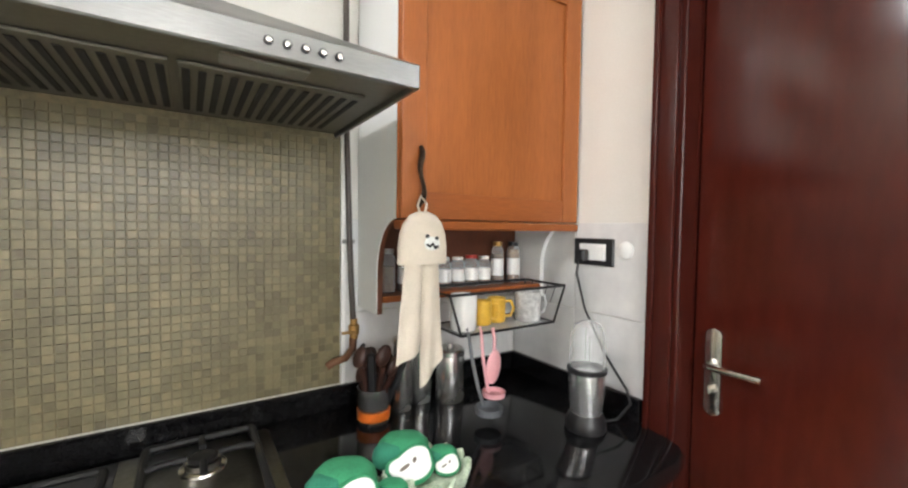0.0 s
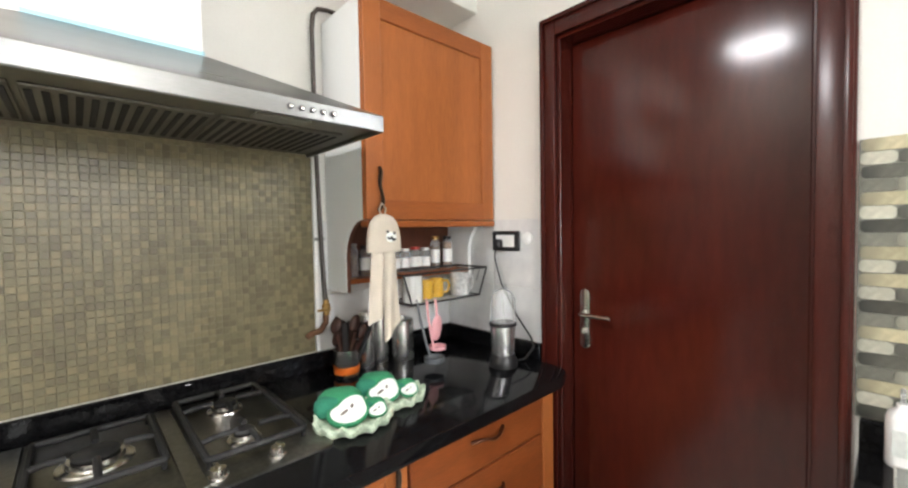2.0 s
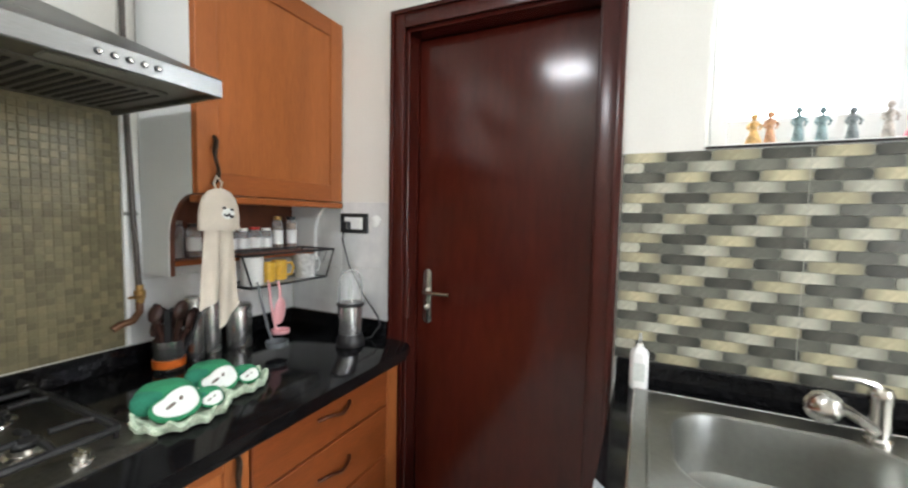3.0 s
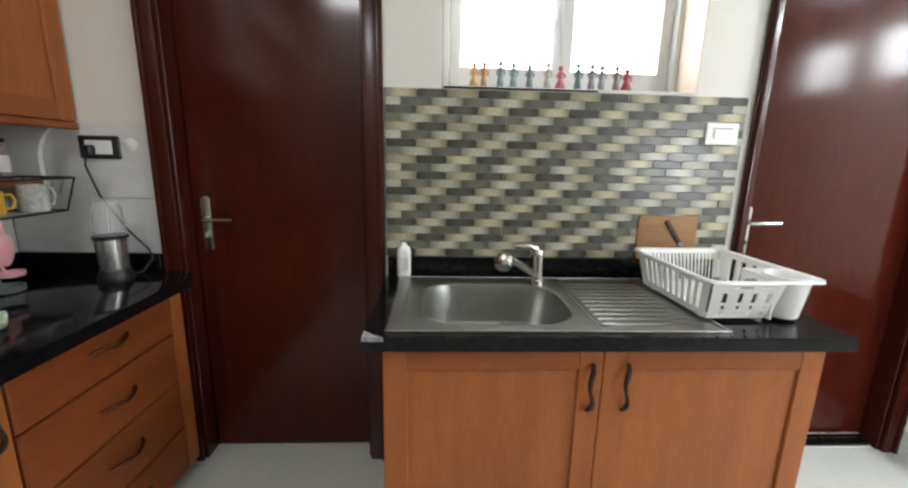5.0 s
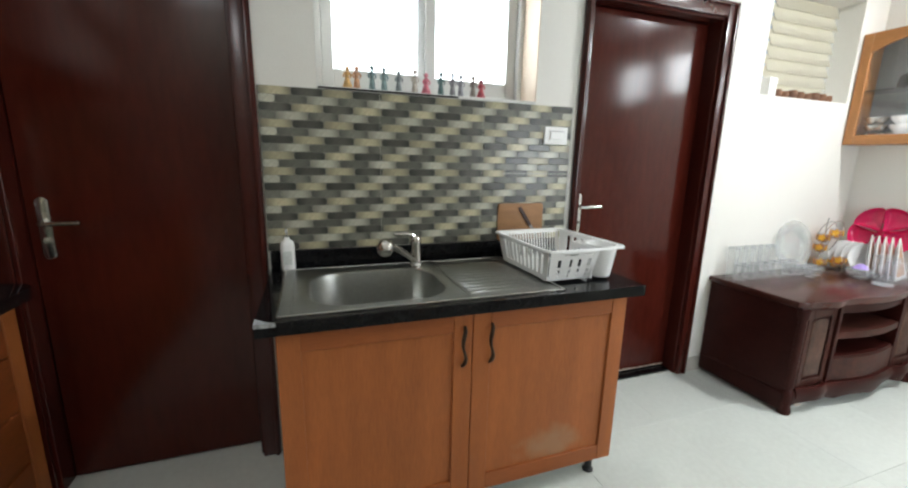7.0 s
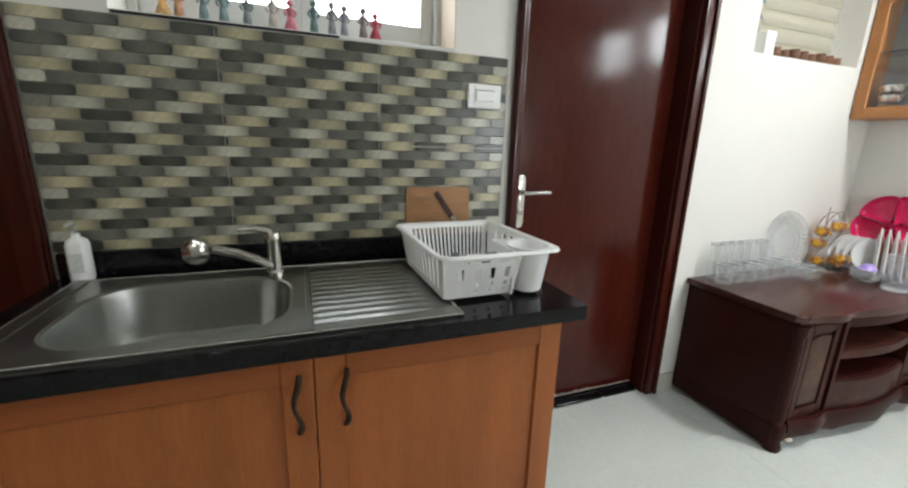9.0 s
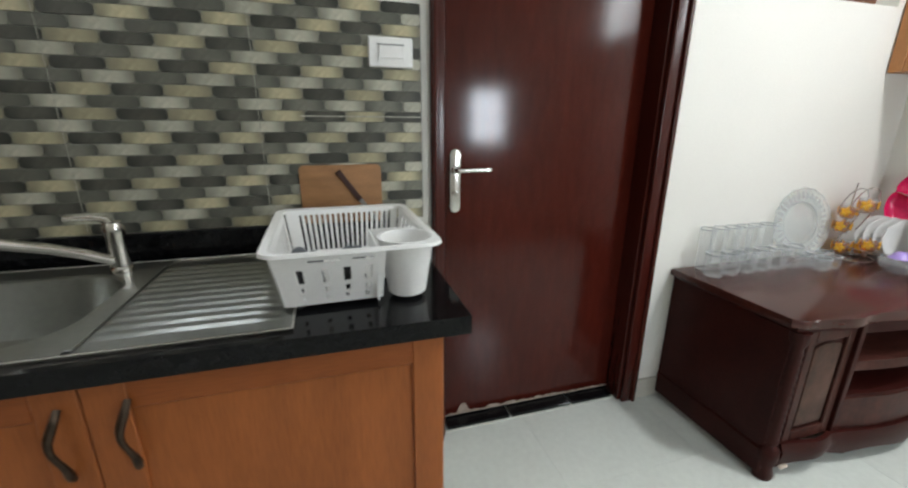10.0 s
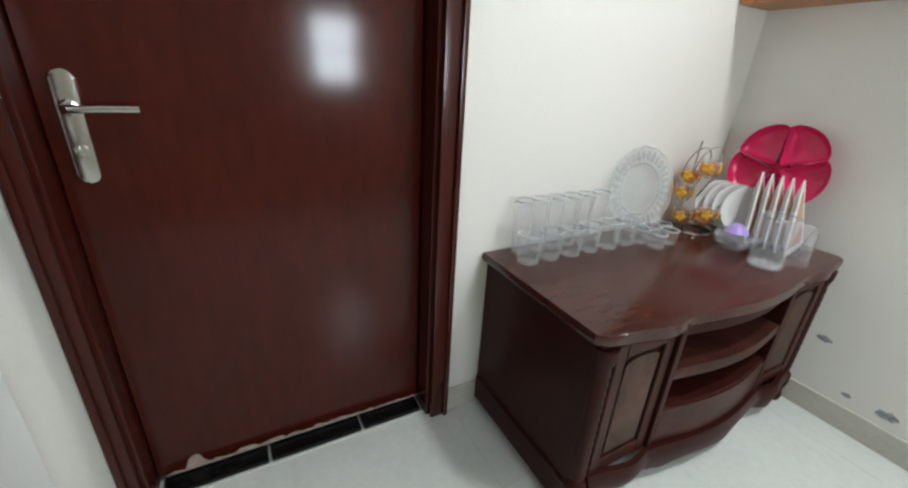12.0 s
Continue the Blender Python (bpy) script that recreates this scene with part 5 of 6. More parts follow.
for k, (y, (hue, col)) in enumerate(zip((-0.291, -0.33, -0.394, -0.446, -0.51, -0.582, -0.634, -0.704, -0.76, -0.8, -0.861, -0.902), HUES)):
    h = 1.12 * (0.08, 0.084, 0.09, 0.086, 0.08, 0.09, 0.08, 0.09, 0.09, 0.086, 0.086, 0.076)[k]
    skirt = 1.5 if hue in ("pink", "red", "yellow") else 1.0
    g = 1.2
    bm = lathe([(0, 0), (0.011 * skirt * g, 0), (0.012 * skirt * g, h * 0.06), (0.0085 * g, h * 0.4), (0.0065 * g, h * 0.48), (0.009 * g, h * 0.62), (0.01 * g, h * 0.7), (0.004 * g, h * 0.76), (0.004 * g, h * 0.79), (0.008 * g, h * 0.84), (0.0085 * g, h * 0.9), (0.005 * g, h * 0.98), (0, h)], 14)
    for s in (-1, 1):
        tube([(0, s * 0.009 * g, h * 0.68), (-0.006, s * 0.014 * g, h * 0.55), (-0.011, s * 0.009 * g, h * 0.45)], 0.0036, 6, bm)
    fig = part("figurine", bm, mat(f"figurine_{hue.replace(' ', '_')}", col, 0.5, var=0.35, scale=60, fine=120), None, smooth=60, m=pose(1.418, y, WIN[2] + 0.003))
    tagged(fig, f"small {hue} painted toy figurine standing on the window ledge", "figurine", "window figurines")

# ---- sideboard and what stands on it ----
MAHOG = mat("dark_mahogany_veneer", (0.034, 0.0068, 0.005), 0.4, spec=0.14, var=0.25, scale=3, fine=20, bump=0.008, stretch=(5, 0.8, 5), coat=0.0)
MAHOG_T = mat("worn_mahogany_top", (0.058, 0.0145, 0.01), 0.24, var=0.25, scale=2, fine=14, bump=0.002, stretch=(3, 0.8, 3), spec=0.5)
MAHOG_R = mat("rubbed_mahogany_rail", (0.055, 0.017, 0.012), 0.4, spec=0.18, var=0.4, scale=7, fine=40, bump=0.04)
MAHOG_F = mat("faded_mahogany_front", (0.08, 0.04, 0.028), 0.45, spec=0.2, var=0.4, scale=6, fine=30, bump=0.05)


def front_line(off=0.0, n=40, y0=0.583, y1=-0.583):
    """The serpentine front edge, from the north end to the south end, as (x, y)."""
    out = []
    for k in range(n + 1):
        y = y0 + (y1 - y0) * k / n
        a = abs(y)
        x = -0.262 - 0.03 * math.exp(-((a - 0.38) / 0.09) ** 2) - 0.05 * max(0.0, math.cos(min(1.0, a / 0.3) * math.pi / 2)) ** 0.8
        x += 0.03 * max(0.0, (a - 0.555) / 0.043) ** 2
        out.append((x - off, y))
    return out


def sideboard():
    ob = thing("sideboard", pose(1.1, -3.171, 0) @ Matrix.Diagonal((1, 1.062, 1, 1)), "dark mahogany sideboard with bowed front against the cream wall", "sideboard")
    back, H = 0.29, 0.665
    top = prism([(back, 0.598), *front_line(0.0, 48, 0.598, -0.592), (back, -0.592)], H - 0.034, H, bevel=0.012)
    part("top", top, MAHOG_T, ob, "polished serpentine mahogany top")
    part("top_moulding", prism([(back, 0.575), *front_line(-0.014, 48, 0.575, -0.575), (back, -0.575)], H - 0.05, H - 0.03, bevel=0.004), MAHOG, ob)
    for y in (0.555, -0.575):
        part("side_panel", boxes((-0.23, back, y, y + 0.02, 0.07, H - 0.05), bevel=0.002), MAHOG, ob)
        part("side_base", boxes((-0.24, back, y - 0.008, y + 0.028, 0.02, 0.13), bevel=0.006), MAHOG, ob)
    part("back_panel", boxes((back - 0.012, back, -0.555, 0.555, 0.08, H - 0.05)), MAHOG, ob)
    part("bottom", boxes((-0.22, back - 0.012, -0.555, 0.555, 0.13, 0.148)), MAHOG, ob)
    # front corner columns, turned and carved
    for y in (0.548, -0.548):
        prof = [(0, 0.0), (0.03, 0.0), (0.034, 0.02), (0.026, 0.05), (0.036, 0.09), (0.036, 0.13), (0.022, 0.15), (0.026, 0.17)]
        for i in range(12):
            z = 0.18 + 0.36 * i / 12
            prof += [(0.0232, z), (0.0255, z + 0.015)]
        prof += [(0.022, 0.55), (0.03, 0.575), (0.032, 0.614), (0, 0.614)]
        part("column", lathe(prof, 18, at=(-0.232, y, 0)), MAHOG, ob, "turned and carved corner column")
    # uprights between doors and the middle
    for y in (0.285, -0.285):
        part("upright", boxes((-0.262, back - 0.02, y - 0.012, y + 0.012, 0.148, H - 0.05), bevel=0.002), MAHOG, ob)
    # end doors with sunk faded panels
    for s in (1, -1):
        ya, yb = (0.3, 0.522) if s > 0 else (-0.522, -0.3)
        d = part("door", boxes((-0.238, -0.225, ya, yb, 0.15, H - 0.052), bevel=0.002), MAHOG, ob, m=pose(0, 0, 0))
        part("door_frame", boxes((-0.25, -0.238, ya, ya + 0.035, 0.15, H - 0.052), (-0.25, -0.238, yb - 0.035, yb, 0.15, H - 0.052), (-0.25, -0.238, ya + 0.035, yb - 0.035, 0.15, 0.2), (-0.25, -0.238, ya + 0.035, yb - 0.035, H - 0.1, H - 0.052), bevel=0.003), MAHOG_R, d)
        part("door_panel", prism([(ya + 0.047, 0.213), (yb - 0.047, 0.213), (yb - 0.047, H - 0.135)] + [((ya + yb) / 2 + ((yb - ya) / 2 - 0.047) * math.cos(a), H - 0.135 + 0.022 * math.sin(a)) for a in [math.pi * k / 8 for k in range(1, 8)]] + [(ya + 0.047, H - 0.135)], -0.246, -0.238, axis="x", bevel=0.003), MAHOG_F, d, "faded panel")
    # bowed shelves and drawer in the middle

    def bow(z0, z1, off, y=0.27, material=MAHOG, name="shelf", deep=True, label=""):
        line = front_line(off, 24, y, -y)
        xb = back - 0.02 if deep else -0.22
        return part(name, prism([(xb, y), *line, (xb, -y)], z0, z1, bevel=0.003), material, ob, label)

    bow(0.42, 0.46, -0.02, material=MAHOG_R, label="bowed shelf with a moulded front")
    bow(0.165, 0.3, -0.02, material=MAHOG_R, name="drawer", label="bowed drawer front")
    bow(0.3, 0.312, -0.026)
    bow(0.57, H - 0.052, -0.03, deep=False, name="top_rail")
    # scalloped apron
    n = 60
    line = front_line(-0.006, n, 0.53, -0.53)
    bm = bmesh.new()
    vs = []
    for k, (x, y) in enumerate(line):
        zb = 0.055 + 0.022 * abs(math.sin(3.5 * math.pi * k / n)) - 0.012 * math.exp(-((k - n / 2) / 7) ** 2)
        vs.append([bm.verts.new((x, y, 0.16)), bm.verts.new((x - 0.012, y, 0.125)), bm.verts.new((x, y, zb)), bm.verts.new((x + 0.018, y, zb)), bm.verts.new((x + 0.018, y, 0.16))])
    for a, b in zip(vs, vs[1:]):
        for i in range(5):
            bm.faces.new((a[i], a[(i + 1) % 5], b[(i + 1) % 5], b[i]))
    bm.faces.new(vs[0][::-1])
    bm.faces.new(vs[-1])
    part("apron", bm, MAHOG, ob, "scalloped carved apron")
    for y in (0.53, -0.53):
        part("back_foot", boxes((back - 0.05, back - 0.005, y - 0.022, y + 0.022, 0, 0.07), bevel=0.006), MAHOG, ob)
    part("chipped_edge", boxes((-0.276, -0.262, 0.492, 0.53, 0.062, 0.07), bevel=0.002), mat("pale_chipped_wood", (0.5, 0.42, 0.34), 0.8), ob, "pale chipped edge")
    return ob


sideboard()
ST = 0.6655


def tumbler(r, h, name, label, group, foot=0.8):
    ob = thing(name, Matrix(), label, "glass", group)
    part("glass_body", lathe([(r * foot, 0.0), (r * (foot + 0.03), 0.004), (r, h)], 28), WARE, ob)
    part("rim", lathe([(r - 0.003, h - 0.002), (r - 0.0015, h + 0.0024), (r + 0.0016, h + 0.0016), (r + 0.0014, h - 0.004), (r - 0.003, h - 0.002)], 28), RIM, ob, "thick glass rim")
    part("base", lathe([(0, 0.0005), (r * foot - 0.001, 0.0005), (r * foot, 0.004)], 24), CUT, ob, "thick glass base")
    return ob


def row(proto, places):
    for k, (x, y) in enumerate(places):
        if k == 0:
            proto.matrix_basis = pose(x, y, ST)
        else:
            copy_thing(proto, pose(x, y, ST))


row(tumbler(0.0395, 0.098, "tumbler", "clear short glass tumbler in a row on the sideboard", "short tumblers"), [(1.262 + 0.003 * (k % 2), -2.63 - 0.09 * k) for k in range(6)])
row(tumbler(0.033, 0.186, "tall_tumbler", "clear tall glass tumbler in the back row", "tall tumblers"), [(1.34, -2.655 - 0.069 * k) for k in range(6)])
row(tumbler(0.032, 0.055, "small_glass", "clear small glass cup at the row's end", "small glasses"), [(1.25, -3.15), (1.255, -3.22), (1.19, -3.17), (1.2, -3.25), (1.26, -3.29)])

_p = thing("glass_platter", pose(1.33, -3.245, ST, 0, 10, 0), "large cut-glass platter leaning upright on the wall", "platter")


PLAT = thin_glass("pressed_glass", (0.95, 0.96, 0.96), 1.5, 0.12, 0.06)


def platter_ring(f, off, n=96):
    """One oval ring of the platter; the outer ones are scalloped."""
    ring = []
    for k in range(n):
        t = 2 * math.pi * k / n
        s = f * (1 + (0.022 * abs(math.cos(8 * t)) if f > 0.7 else 0))
        ring.append((off, 0.183 * s * math.cos(t), 0.172 + 0.165 * s * math.sin(t)))
    return ring


part("platter", loft([platter_ring(f, off) for f, off in ((0.02, 0.014), (0.58, 0.014), (0.64, 0.006), (0.99, -0.006), (0.99, -0.002), (0.64, 0.01), (0.58, 0.018), (0.02, 0.018))], cap=(True, True)), PLAT, _p, smooth=20)
part("rim", tube([(x, y, z) for x, y, z in platter_ring(1.0, -0.005)], 0.0035, 6, closed=True), CUT, _p, "scalloped glass rim")
part("well_rim", tube([(x, y, z) for x, y, z in platter_ring(0.62, 0.006)], 0.0028, 6, closed=True), CUT, _p, "raised ring round the well")
for k in range(32):
    t = 2 * math.pi * k / 32
    bm = bmesh.new()
    bmesh.ops.create_uvsphere(bm, u_segments=8, v_segments=6, radius=1, matrix=pose(-0.001, 0.183 * 0.81 * math.cos(t), 0.172 + 0.165 * 0.81 * math.sin(t), math.degrees(t), 0, 0) @ Matrix.Diagonal((0.004, 0.02, 0.009, 1)))
    part("cut_petal", bm, CUT, _p, smooth=80)

# wire stand with six orange-flowered cups
AMBER = mat("orange_flower_print", (0.8, 0.36, 0.01), 0.25, var=0.4, scale=60, two=(0.86, 0.58, 0.06), dark=(0.66, 0.22, 0.005), bump=0.0)
AMBER_T = thin_glass("amber_filling", (0.95, 0.62, 0.12), 0.6, 0.1, 0.05)
_st = thing("cup_stand", pose(1.275, -3.5, ST), "bent wire cup stand with hooks on the sideboard", "cup stand")
part("base_ring", tube([(0.085 * math.cos(t), 0.085 * math.sin(t), 0.005) for t in [2 * math.pi * k / 28 for k in range(28)]], 0.004, 8, closed=True), CHROME, _st)
part("pole", tube([(0.08, 0, 0.005), (0.06, 0, 0.1), (0.05, 0, 0.33), (0.045, 0.004, 0.36)], 0.0035, 8), CHROME, _st)
for _y in (-0.05, 0.03):
    part("scroll", tube([(0.03 + 0.05 * math.cos(a), _y - 0.03 * math.sin(a) * (a / 5), 0.2 + 0.14 * math.sin(a * 0.8)) for a in [k * 0.35 for k in range(14)]], 0.0028, 6), CHROME, _st, "curled chrome wire")
for dx, dy, z in ((-0.013, 0, 0.23), (0.058, 0.0, 0.185), (0.06, 0.01, 0.115), (0.045, 0.0, 0.012), (-0.06, 0.0, 0.05), (-0.013, -0.045, 0.02)):
    part("hook", tube([(0.052, 0, z + 0.03), (0.03, dy * 0.5 + 0.02, z + 0.004), (dx, dy + 0.01, z - 0.004), (dx, dy - 0.03, z - 0.004)], 0.003, 6), CHROME, _st)
    _c = thing("flower_cup", pose(1.275 + dx, -3.5 + dy, ST + z), "clear glass cup with orange flower print on stand", "cup", "flower cups")
    part("cup", lathe([(0, 0), (0.024, 0), (0.033, 0.02), (0.036, 0.066)], 24), WARE, _c)
    part("tea", lathe([(0, 0.006), (0.023, 0.006), (0.0318, 0.022), (0.0338, 0.05), (0, 0.05)], 20), AMBER_T, _c, "amber filling")
    for k in range(4):
        t = 2 * math.pi * (k + 0.2) / 4
        bm = bmesh.new()
        for i in range(5):
            a = 2 * math.pi * i / 5
            bmesh.ops.create_uvsphere(bm, u_segments=8, v_segments=6, radius=1, matrix=pose(0.0345 * math.cos(t), 0.0345 * math.sin(t), 0.036, 0, 0, math.degrees(t)) @ pose(0, 0.0115 * math.cos(a), 0.0125 * math.sin(a), math.degrees(a), 0, 0) @ Matrix.Diagonal((0.0032, 0.011, 0.0075, 1)))
        part("flower", bm, AMBER, _c, "orange printed flower", smooth=80)
    part("handle", tube([(0.0, -0.034, 0.052), (0.0, -0.056, 0.046), (0.0, -0.054, 0.02), (0.0, -0.032, 0.016)], 0.003, 8), WARE, _c)

# plates standing on edge in a wire rack
_r = thing("plate_rack", pose(1.13, -3.665, ST), "low wire plate rack behind the dishes", "plate rack")
for dy in (0.045, -0.045):
    part("rail", tube([(0.2, dy, 0.012), (-0.22, dy, 0.012)], 0.003, 8), CHROME, _r)
for k in range(9):
    x = 0.19 - 0.05 * k
    part("divider", tube([(x, 0.045, 0.0), (x, 0.045, 0.07), (x, 0.0, 0.1), (x, -0.045, 0.07), (x, -0.045, 0.0)], 0.0025, 6), CHROME, _r)
for k in range(4):
    _d = thing("side_plate", pose(1.25 - 0.036 * k, -3.605, ST + 0.018, 0, 8, -30), "white scalloped china side plate standing in the rack", "plate", "white plates")
    rings = []
    for r, x in ((0.002, 0.0), (0.058, 0.0), (0.066, -0.004), (0.092, -0.014), (0.092, -0.017), (0.064, -0.008), (0.056, -0.004), (0.002, -0.004)):
        rings.append([(x, r * (1 + (0.03 * abs(math.cos(5 * t)) if r > 0.09 else 0)) * math.cos(t), 0.095 + r * (1 + (0.03 * abs(math.cos(5 * t)) if r > 0.09 else 0)) * math.sin(t)) for t in [2 * math.pi * i / 60 for i in range(60)]])
    part("plate", loft(rings), CERAMIC, _d)
TAN = mat("tan_printed_glaze", (0.5, 0.3, 0.19), 0.25, var=0.35, scale=40, bump=0.0)
for k in range(5):
    _d = thing("triangular_dish", pose(1.085 - 0.034 * k, -3.6, ST + 0.016, 0, 10, 10) @ Matrix.Scale(1.12, 4), "white triangular china dish standing on edge", "dish", "triangular dishes")
    out = [(0.085, 0.0), (0.092, 0.02), (0.0, 0.232), (-0.012, 0.232), (-0.09, 0.02), (-0.083, 0.0)]
    inner = [(a * 0.62, 0.03 + b * 0.62) for a, b in out]
    part("dish", loft([[(-0.012, a, b) for a, b in out], [(-0.009, a, b) for a, b in out], [(0.008, a, b) for a, b in inner], [(0.005, a, b) for a, b in inner]]), CERAMIC, _d)
    part("printed_face", prism([(a * 0.74, 0.02 + b * 0.76) for a, b in out], -0.0128, -0.0118, axis="x"), TAN, _d, "tan printed face")

# magenta petal dish leaning in the corner
MAGENTA = mat("magenta_plastic", (0.62, 0.012, 0.1), 0.22, var=0.1, scale=10, bump=0.0)
_f = thing("petal_dish", pose(1.14, -3.766, 0.935, -80, 0, 0), "magenta plastic petal-shaped serving dish leaning in the corner", "serving dish")
PET_R, PET_A = 0.176, radians(35.9)


def petal_outline(s, n=14):
    """A fan with rounded shoulders, drawn in round its middle by s."""
    pts = [(0.018, -0.006)]
    for i in range(n + 1):
        t = -1 + 2 * i / n
        r = PET_R * (1 - 0.075 * abs(t) ** 7) * (1 + 0.02 * math.cos(t * math.pi))
        pts.append((r * math.cos(PET_A * t), r * math.sin(PET_A * t)))
    pts.append((0.018, 0.006))
    return [(0.105 + (x - 0.105) * s, y * s) for x, y in pts]


for k in range(5):
    shell = [[(x, y, z) for x, y in petal_outline(s)] for s, z in ((1.0, 0.036), (0.985, 0.036), (0.9, 0.016), (0.72, 0.005), (0.004, 0.002), (0.004, 0.0), (0.74, 0.001), (0.92, 0.012), (1.0, 0.033))]
    part("petal", loft(shell + [shell[0]], cap=(False, False)), MAGENTA, _f, m=pose(0, 0, 0, 0, 0, 72 * k - 122))
part("middle", lathe([(0, 0.02), (0.02, 0.019), (0.034, 0.01), (0.036, 0.0), (0, 0)], 24), MAGENTA, _f)

_b = thing("glass_bowl", pose(1.075, -3.46, ST), "clear glass bowl with purple lid on the sideboard", "bowl")
part("bowl", lathe([(0, 0), (0.035, 0), (0.062, 0.022), (0.07, 0.045), (0.064, 0.062), (0.06, 0.062), (0.066, 0.045), (0.058, 0.024), (0, 0.006)], 32), WARE, _b)
part("lid", lathe([(0, 0.095), (0.016, 0.092), (0.028, 0.082), (0.034, 0.07), (0.042, 0.0635), (0, 0.0628)], 28), mat("pale_purple_plastic", (0.42, 0.3, 0.72), 0.3, var=0.1), _b, "pale purple knobbed lid")
CLOUDY = thin_glass("cloudy_clear_plastic", (0.95, 0.94, 0.97), 1.0, 0.12, 0.1)
_j = thing("plastic_jar", pose(0.93, -3.4, ST), "clear plastic jar with frosted sides on the sideboard", "jar")
part("jar", lathe([(0, 0), (0.046, 0), (0.05, 0.004), (0.05, 0.05), (0.043, 0.068), (0.05, 0.085), (0.055, 0.178)], 32), CLOUDY, _j)
part("rim", lathe([(0.053, 0.176), (0.0555, 0.18), (0.0572, 0.178), (0.056, 0.174), (0.053, 0.176)], 32), CUT, _j, "thick clear rim")
part("base", lathe([(0, 0.001), (0.046, 0.001), (0.049, 0.008), (0, 0.009)], 28), CUT, _j, "thick clear base")
_k = thing("clear_box", pose(0.93, -3.53, ST), "upturned clear plastic tub behind the jar", "tub")
part("tub", lathe([(0.068, 0), (0.07, 0.003), (0.062, 0.12), (0.055, 0.132), (0, 0.134)], 28), CLOUDY, _k)

# ---- wall cabinet with glass doors on the south wall ----
OAK = mat("light_oak_frame", (0.42, 0.18, 0.055), 0.4, var=0.2, scale=3, fine=40, bump=0.03, stretch=(6, 6, 0.8))
OAK_H = mat("light_oak_frame_lying", (0.42, 0.18, 0.055), 0.4, var=0.2, scale=3, fine=40, bump=0.03, stretch=(0.8, 6, 6))


def glass_cabinet():
    x0, x1, yf, z0, z1 = 0.36, EAST - 0.004, -3.595, 1.52, 2.22
    ob = thing("glass_cabinet", pose(x1, yf, z0), "light oak glass-doored wall cabinet with crockery inside", "cabinet")
    w, h, dep = x1 - x0, z1 - z0, yf - SOUTH - 0.001
    part("bottom", boxes((-w, 0, -dep, -0.02, 0, 0.02)), OAK_H, ob)
    part("top", boxes((-w, 0, -dep, -0.02, h - 0.02, h)), OAK_H, ob)
    part("back", boxes((-w, 0, -dep, -dep + 0.006, 0.02, h - 0.02)), mat("grey_cabinet_back", (0.3, 0.34, 0.36), 0.6), ob)
    for x in (0, -w / 2 - 0.009 + 0.018, -w + 0.018):
        part("side", boxes((x - 0.018, x, -dep + 0.006, -0.02, 0.02, h - 0.02)), OAK, ob)
    shelf = part("shelf", boxes((-w + 0.018, -0.018, -dep + 0.006, -0.025, 0.34, 0.346)), GLASS, ob, "glass shelf")
    for k in range(2):
        a = -w / 2 * (k + 1) + 0.002
        b = a + w / 2 - 0.004
        d = part("door", boxes((a, a + 0.055, -0.02, 0, 0, h), bevel=0.003), OAK, ob)
        part("stile", boxes((b - 0.055, b, -0.02, 0, 0, h), bevel=0.003), OAK, d)
        part("rail", boxes((a + 0.055, b - 0.055, -0.0195, -0.0005, 0, 0.06), bevel=0.003), OAK_H, d)
        arch = [(a + 0.055, h), (a + 0.055, h - 0.12)] + [(a + 0.055 + (b - a - 0.11) * u / 10, h - 0.12 + 0.06 * math.sin(math.pi * u / 10)) for u in range(1, 10)] + [(b - 0.055, h - 0.12), (b - 0.055, h)]
        part("rail", prism(arch, -0.0195, -0.0005, axis="y", bevel=0.0), OAK_H, d, "arched top rail")
        part("pane", boxes((a + 0.05, b - 0.05, -0.012, -0.009, 0.05, h - 0.06)), GLASS, d).visible_shadow = False
    return ob


glass_cabinet()
_pot = thing("black_pot", pose(1.13, -3.68, 1.52 + 0.347), "black upturned cooking pot on the cabinet's glass shelf", "pot")
part("pot", lathe([(0.072, 0), (0.074, 0.02), (0.066, 0.07), (0.045, 0.085), (0, 0.088)], 28), IRON, _pot)
for k in range(3):
    _w = thing("steel_bowl", pose(1.27 - 0.13 * k, -3.685, 1.5405), "steel bowls stacked inside the glass cabinet", "bowl", "cabinet bowls")
    for i in range(3):
        part("bowl", lathe([(0, 0), (0.03, 0), (0.055, 0.03), (0.06, 0.05), (0.057, 0.05), (0.05, 0.03), (0, 0.004)], 24, at=(0, 0, 0.052 * i)), CHROME if k != 1 else CERAMIC, _w)

# ---- louvred vent high in the east wall ----
VENTGLASS = mat("warm_obscured_glass", (0.64, 0.62, 0.55), 0.35, var=0.08)
_n, _l = VENTGLASS.node_tree.nodes, VENTGLASS.node_tree.links.new
_t, _m = _n.new("ShaderNodeBsdfTranslucent"), _n.new("ShaderNodeMixShader")
_t.inputs["Color"].default_value = (0.78, 0.76, 0.68, 1)
_m.inputs[0].default_value = 0.6
_l(_n["Principled BSDF"].outputs[0], _m.inputs[1])
_l(_t.outputs[0], _m.inputs[2])
_l(_m.outputs[0], _n["Material Output"].inputs["Surface"])
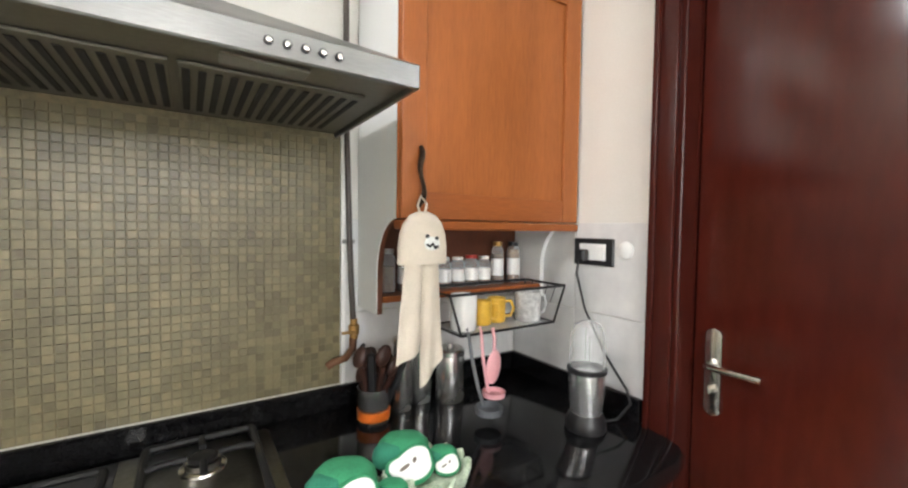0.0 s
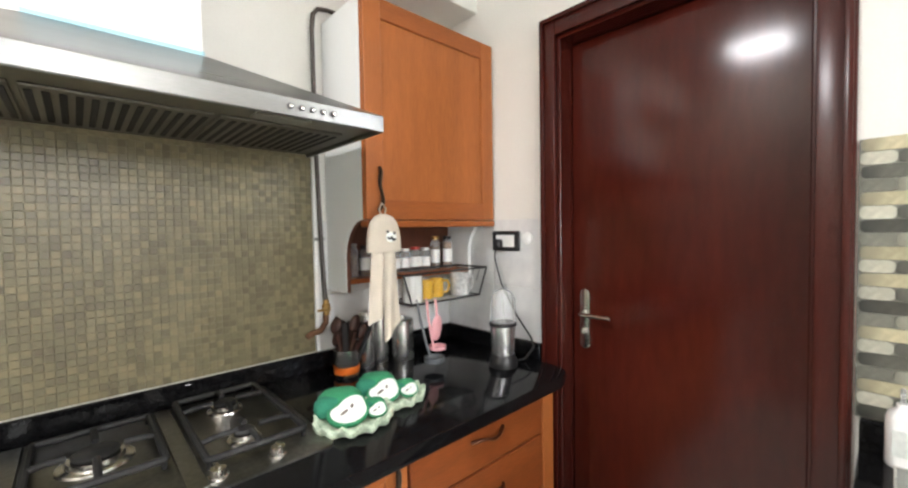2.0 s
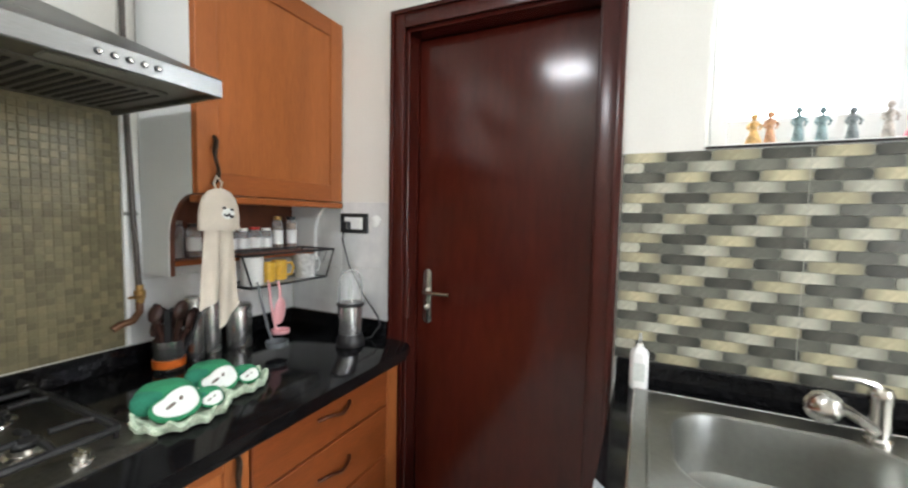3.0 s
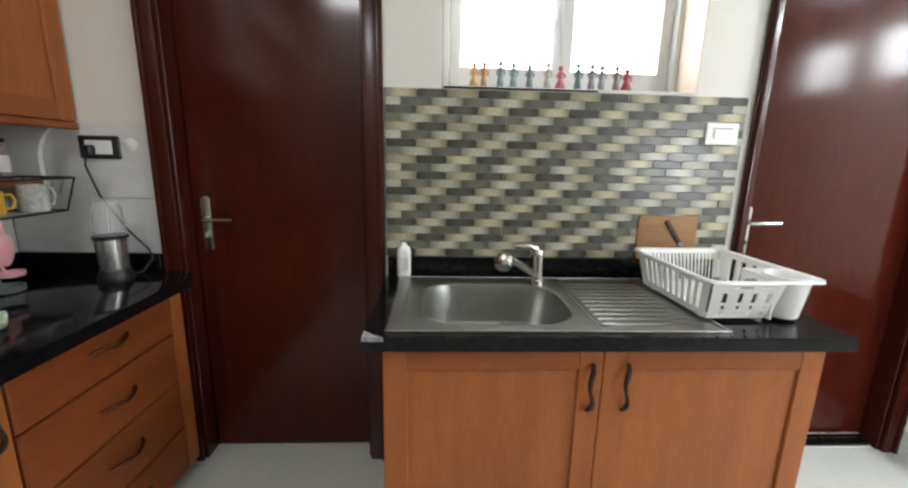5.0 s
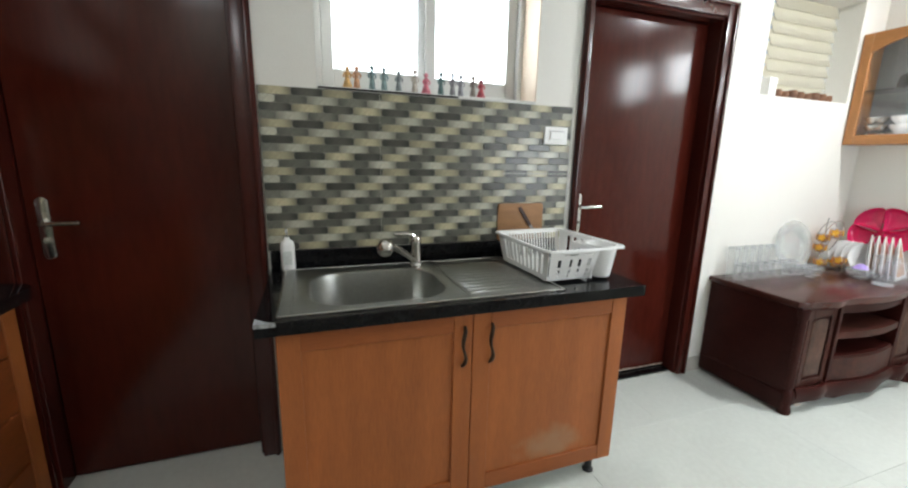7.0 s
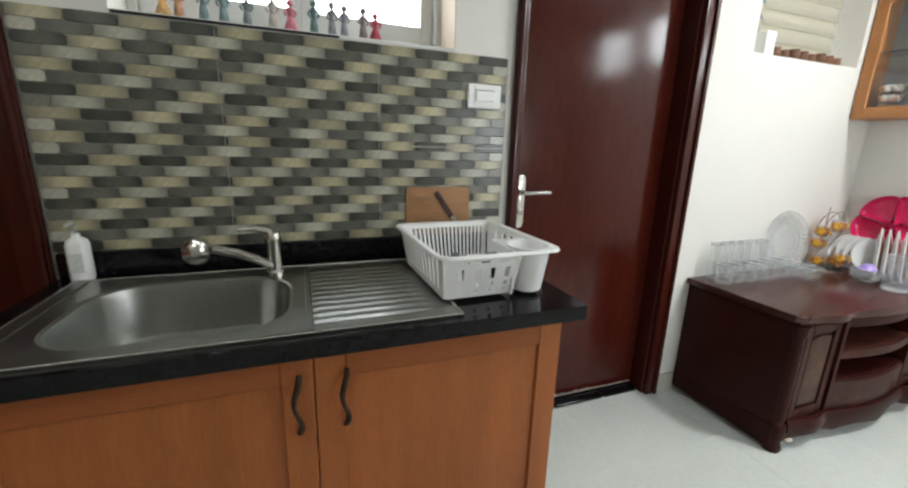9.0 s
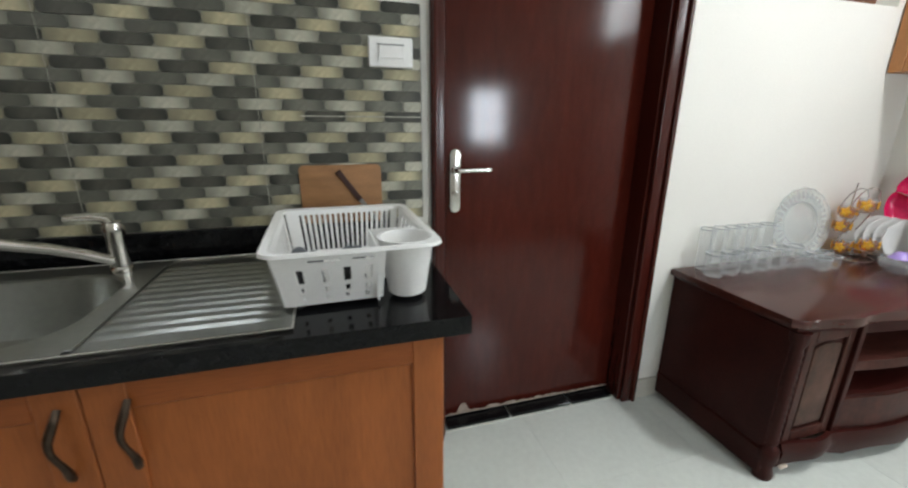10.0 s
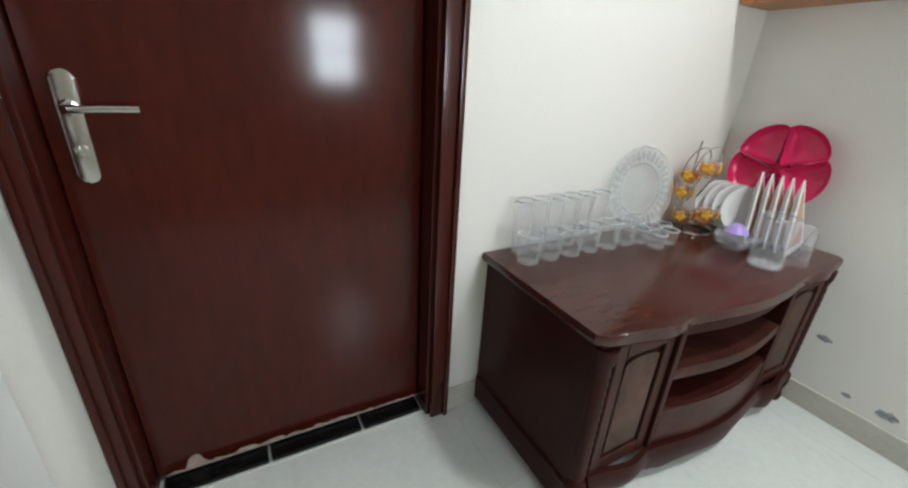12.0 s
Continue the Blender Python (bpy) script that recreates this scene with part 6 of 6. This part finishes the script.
vent = struct("window_4", boxes((1.54, 1.58, VENT[0], VENT[0] + 0.03, VENT[2], VENT[3]), (1.54, 1.58, VENT[1] - 0.2, VENT[1] - 0.17, VENT[2], VENT[3]), (1.54, 1.58, VENT[0], VENT[1], VENT[2], VENT[2] + 0.02), bevel=0.003), UPVC, "louvred vent window with warm obscured glass slats", "window")
for k in range(8):
    bm = boxes((-0.003, 0.003, VENT[0] + 0.03, VENT[1] - 0.2, -0.06, 0.06), bevel=0.001)
    part("slat", bm, VENTGLASS, vent, m=pose(1.535, 0, VENT[2] + 0.08 + 0.075 * k, 0, 20, 0))
CLAY = mat("brown_clay", (0.2, 0.09, 0.045), 0.7, var=0.3, rand=0.3)
for k in range(8):
    _t = thing("clay_pot", pose(EAST + 0.045, -2.93 - 0.072 * k, VENT[2]) @ Matrix.Scale((1.35, 1.2, 1.45)[k % 3], 4), "small brown clay pot on the vent's ledge", "pot", "ledge pots")
    part("pot", lathe([(0, 0), (0.016, 0), (0.024, 0.014), (0.02, 0.03), (0.022, 0.036), (0.018, 0.036), (0.016, 0.03), (0, 0.028)], 14), CLAY, _t)
_bx = thing("white_box", pose(EAST + 0.045, -2.835, VENT[2]), "small white box on the vent's ledge", "box")
part("box", boxes((-0.04, 0.04, -0.035, 0.035, 0, 0.11), bevel=0.003), WHITE_P, _bx)

# mosaic behind the stove
MX0, MX1, MZ0, MZ1 = WEST, 0.684, 0.969, 1.73
MOSAIC = mat("sand_glass_mosaic", (0.175, 0.15, 0.082), 0.36, var=0.2, scale=5, fine=60, bump=0.02, rand=0.3)
MOSAIC_I = mat("sand_glass_mosaic_field", (0.175, 0.15, 0.082), 0.36, var=0.2, scale=5, fine=60, bump=0.02, island=0.3)
mosaic = struct("wall_mosaic", boxes((MX0, MX1, NORTH - 0.004, NORTH - 0.0005, MZ0, MZ1)), mat("mosaic_grout", (0.19, 0.162, 0.095), 0.8, var=0.35, scale=4), "sand-coloured small square mosaic behind the stove", "wall tiles")
PITCH = 0.0212
_cell = mesh_of("mosaic_tile", boxes((0, PITCH - 0.0016, -0.0014, 0, 0, PITCH - 0.0016), bevel=0.0007), MOSAIC, None)
verts, faces, made = [], [], 0
nx, nz = int((MX1 - MX0) / PITCH), int((MZ1 - MZ0) / PITCH)
for i in range(nx):
    for j in range(nz):
        x, z = MX1 - PITCH * (i + 1), MZ0 + 0.001 + PITCH * j
        if i < 15 and j < 20:
            piece("mosaic_tile", _cell, mosaic, Matrix.Translation((x, NORTH - 0.004, z)))
            continue
        s, y0, y1, e = PITCH - 0.0016, NORTH - 0.004, NORTH - 0.0054, 0.0006
        k = len(verts)
        verts += [(x, y0, z), (x + s, y0, z), (x + s, y0, z + s), (x, y0, z + s), (x + e, y1, z + e), (x + s - e, y1, z + e), (x + s - e, y1, z + s - e), (x + e, y1, z + s - e)]
        faces += [(k + 4, k + 5, k + 6, k + 7), (k, k + 1, k + 5, k + 4), (k + 1, k + 2, k + 6, k + 5), (k + 2, k + 3, k + 7, k + 6), (k + 3, k, k + 4, k + 7)]
_me = bpy.data.meshes.new("mosaic_field")
_me.from_pydata(verts, [], faces)
_me.materials.append(MOSAIC_I)
_ob = new("mosaic_field", _me)
_ob.parent = mosaic
tagged(_ob, kind="stuff")

# brick-pattern splashback: dark and cream rows alternate with grey and pale rows, each row half a brick on
BRICK_Z, BRICK_L, BRICK_W = 0.0317, 0.121, 0.242


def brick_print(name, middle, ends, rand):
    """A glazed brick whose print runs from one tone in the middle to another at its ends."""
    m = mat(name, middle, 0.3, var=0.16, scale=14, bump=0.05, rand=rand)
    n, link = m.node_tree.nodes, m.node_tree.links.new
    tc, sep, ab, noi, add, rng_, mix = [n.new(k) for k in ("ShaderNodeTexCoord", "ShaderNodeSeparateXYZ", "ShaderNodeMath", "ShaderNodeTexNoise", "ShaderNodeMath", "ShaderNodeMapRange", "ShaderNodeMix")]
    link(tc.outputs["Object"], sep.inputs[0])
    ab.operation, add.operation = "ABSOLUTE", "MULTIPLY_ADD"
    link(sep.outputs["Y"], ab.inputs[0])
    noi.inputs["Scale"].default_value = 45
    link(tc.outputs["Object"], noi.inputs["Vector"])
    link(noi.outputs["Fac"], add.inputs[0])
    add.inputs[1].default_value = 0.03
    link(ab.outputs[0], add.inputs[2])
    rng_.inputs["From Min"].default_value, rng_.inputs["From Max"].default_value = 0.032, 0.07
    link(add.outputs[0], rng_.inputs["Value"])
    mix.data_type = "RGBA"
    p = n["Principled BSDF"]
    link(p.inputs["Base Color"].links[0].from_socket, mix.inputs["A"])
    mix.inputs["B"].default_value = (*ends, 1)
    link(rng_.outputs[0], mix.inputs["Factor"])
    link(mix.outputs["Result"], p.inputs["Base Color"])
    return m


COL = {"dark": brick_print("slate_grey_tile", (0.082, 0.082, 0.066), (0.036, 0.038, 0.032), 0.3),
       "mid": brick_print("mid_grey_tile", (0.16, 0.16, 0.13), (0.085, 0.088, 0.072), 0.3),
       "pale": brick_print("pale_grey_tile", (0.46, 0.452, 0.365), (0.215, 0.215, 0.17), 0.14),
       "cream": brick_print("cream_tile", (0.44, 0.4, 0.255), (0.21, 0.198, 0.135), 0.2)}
splash = struct("wall_tiles_brick", boxes((EAST - 0.006, EAST - 0.0005, -1.397, 0.058, 0.966, 1.632)), mat("tile_joint", (0.2, 0.2, 0.165), 0.7, var=0.3), "grey, slate and cream brick-pattern tiles over the sink", "wall tiles")
SEAM = mat("pale_tile_seam", (0.4, 0.4, 0.34), 0.7, var=0.3, scale=30)
for y in (-0.42, -0.905):
    part("seam", boxes((EAST - 0.0086, EAST - 0.006, y - 0.0009, y + 0.0009, 0.97, 1.63)), SEAM, splash, "thin pale joint between tiles")
part("seam", boxes((EAST - 0.0086, EAST - 0.006, -1.396, -1.02, 1.299, 1.3025)), SEAM, splash, "thin pale joint between tiles")
cache = {}
rows = []
for k in range(23):
    z = 1.6173 - BRICK_Z * k
    kk = k if k < 10 else k + 2          # the upper and the lower tiles do not run on
    rows.append((z, kk))
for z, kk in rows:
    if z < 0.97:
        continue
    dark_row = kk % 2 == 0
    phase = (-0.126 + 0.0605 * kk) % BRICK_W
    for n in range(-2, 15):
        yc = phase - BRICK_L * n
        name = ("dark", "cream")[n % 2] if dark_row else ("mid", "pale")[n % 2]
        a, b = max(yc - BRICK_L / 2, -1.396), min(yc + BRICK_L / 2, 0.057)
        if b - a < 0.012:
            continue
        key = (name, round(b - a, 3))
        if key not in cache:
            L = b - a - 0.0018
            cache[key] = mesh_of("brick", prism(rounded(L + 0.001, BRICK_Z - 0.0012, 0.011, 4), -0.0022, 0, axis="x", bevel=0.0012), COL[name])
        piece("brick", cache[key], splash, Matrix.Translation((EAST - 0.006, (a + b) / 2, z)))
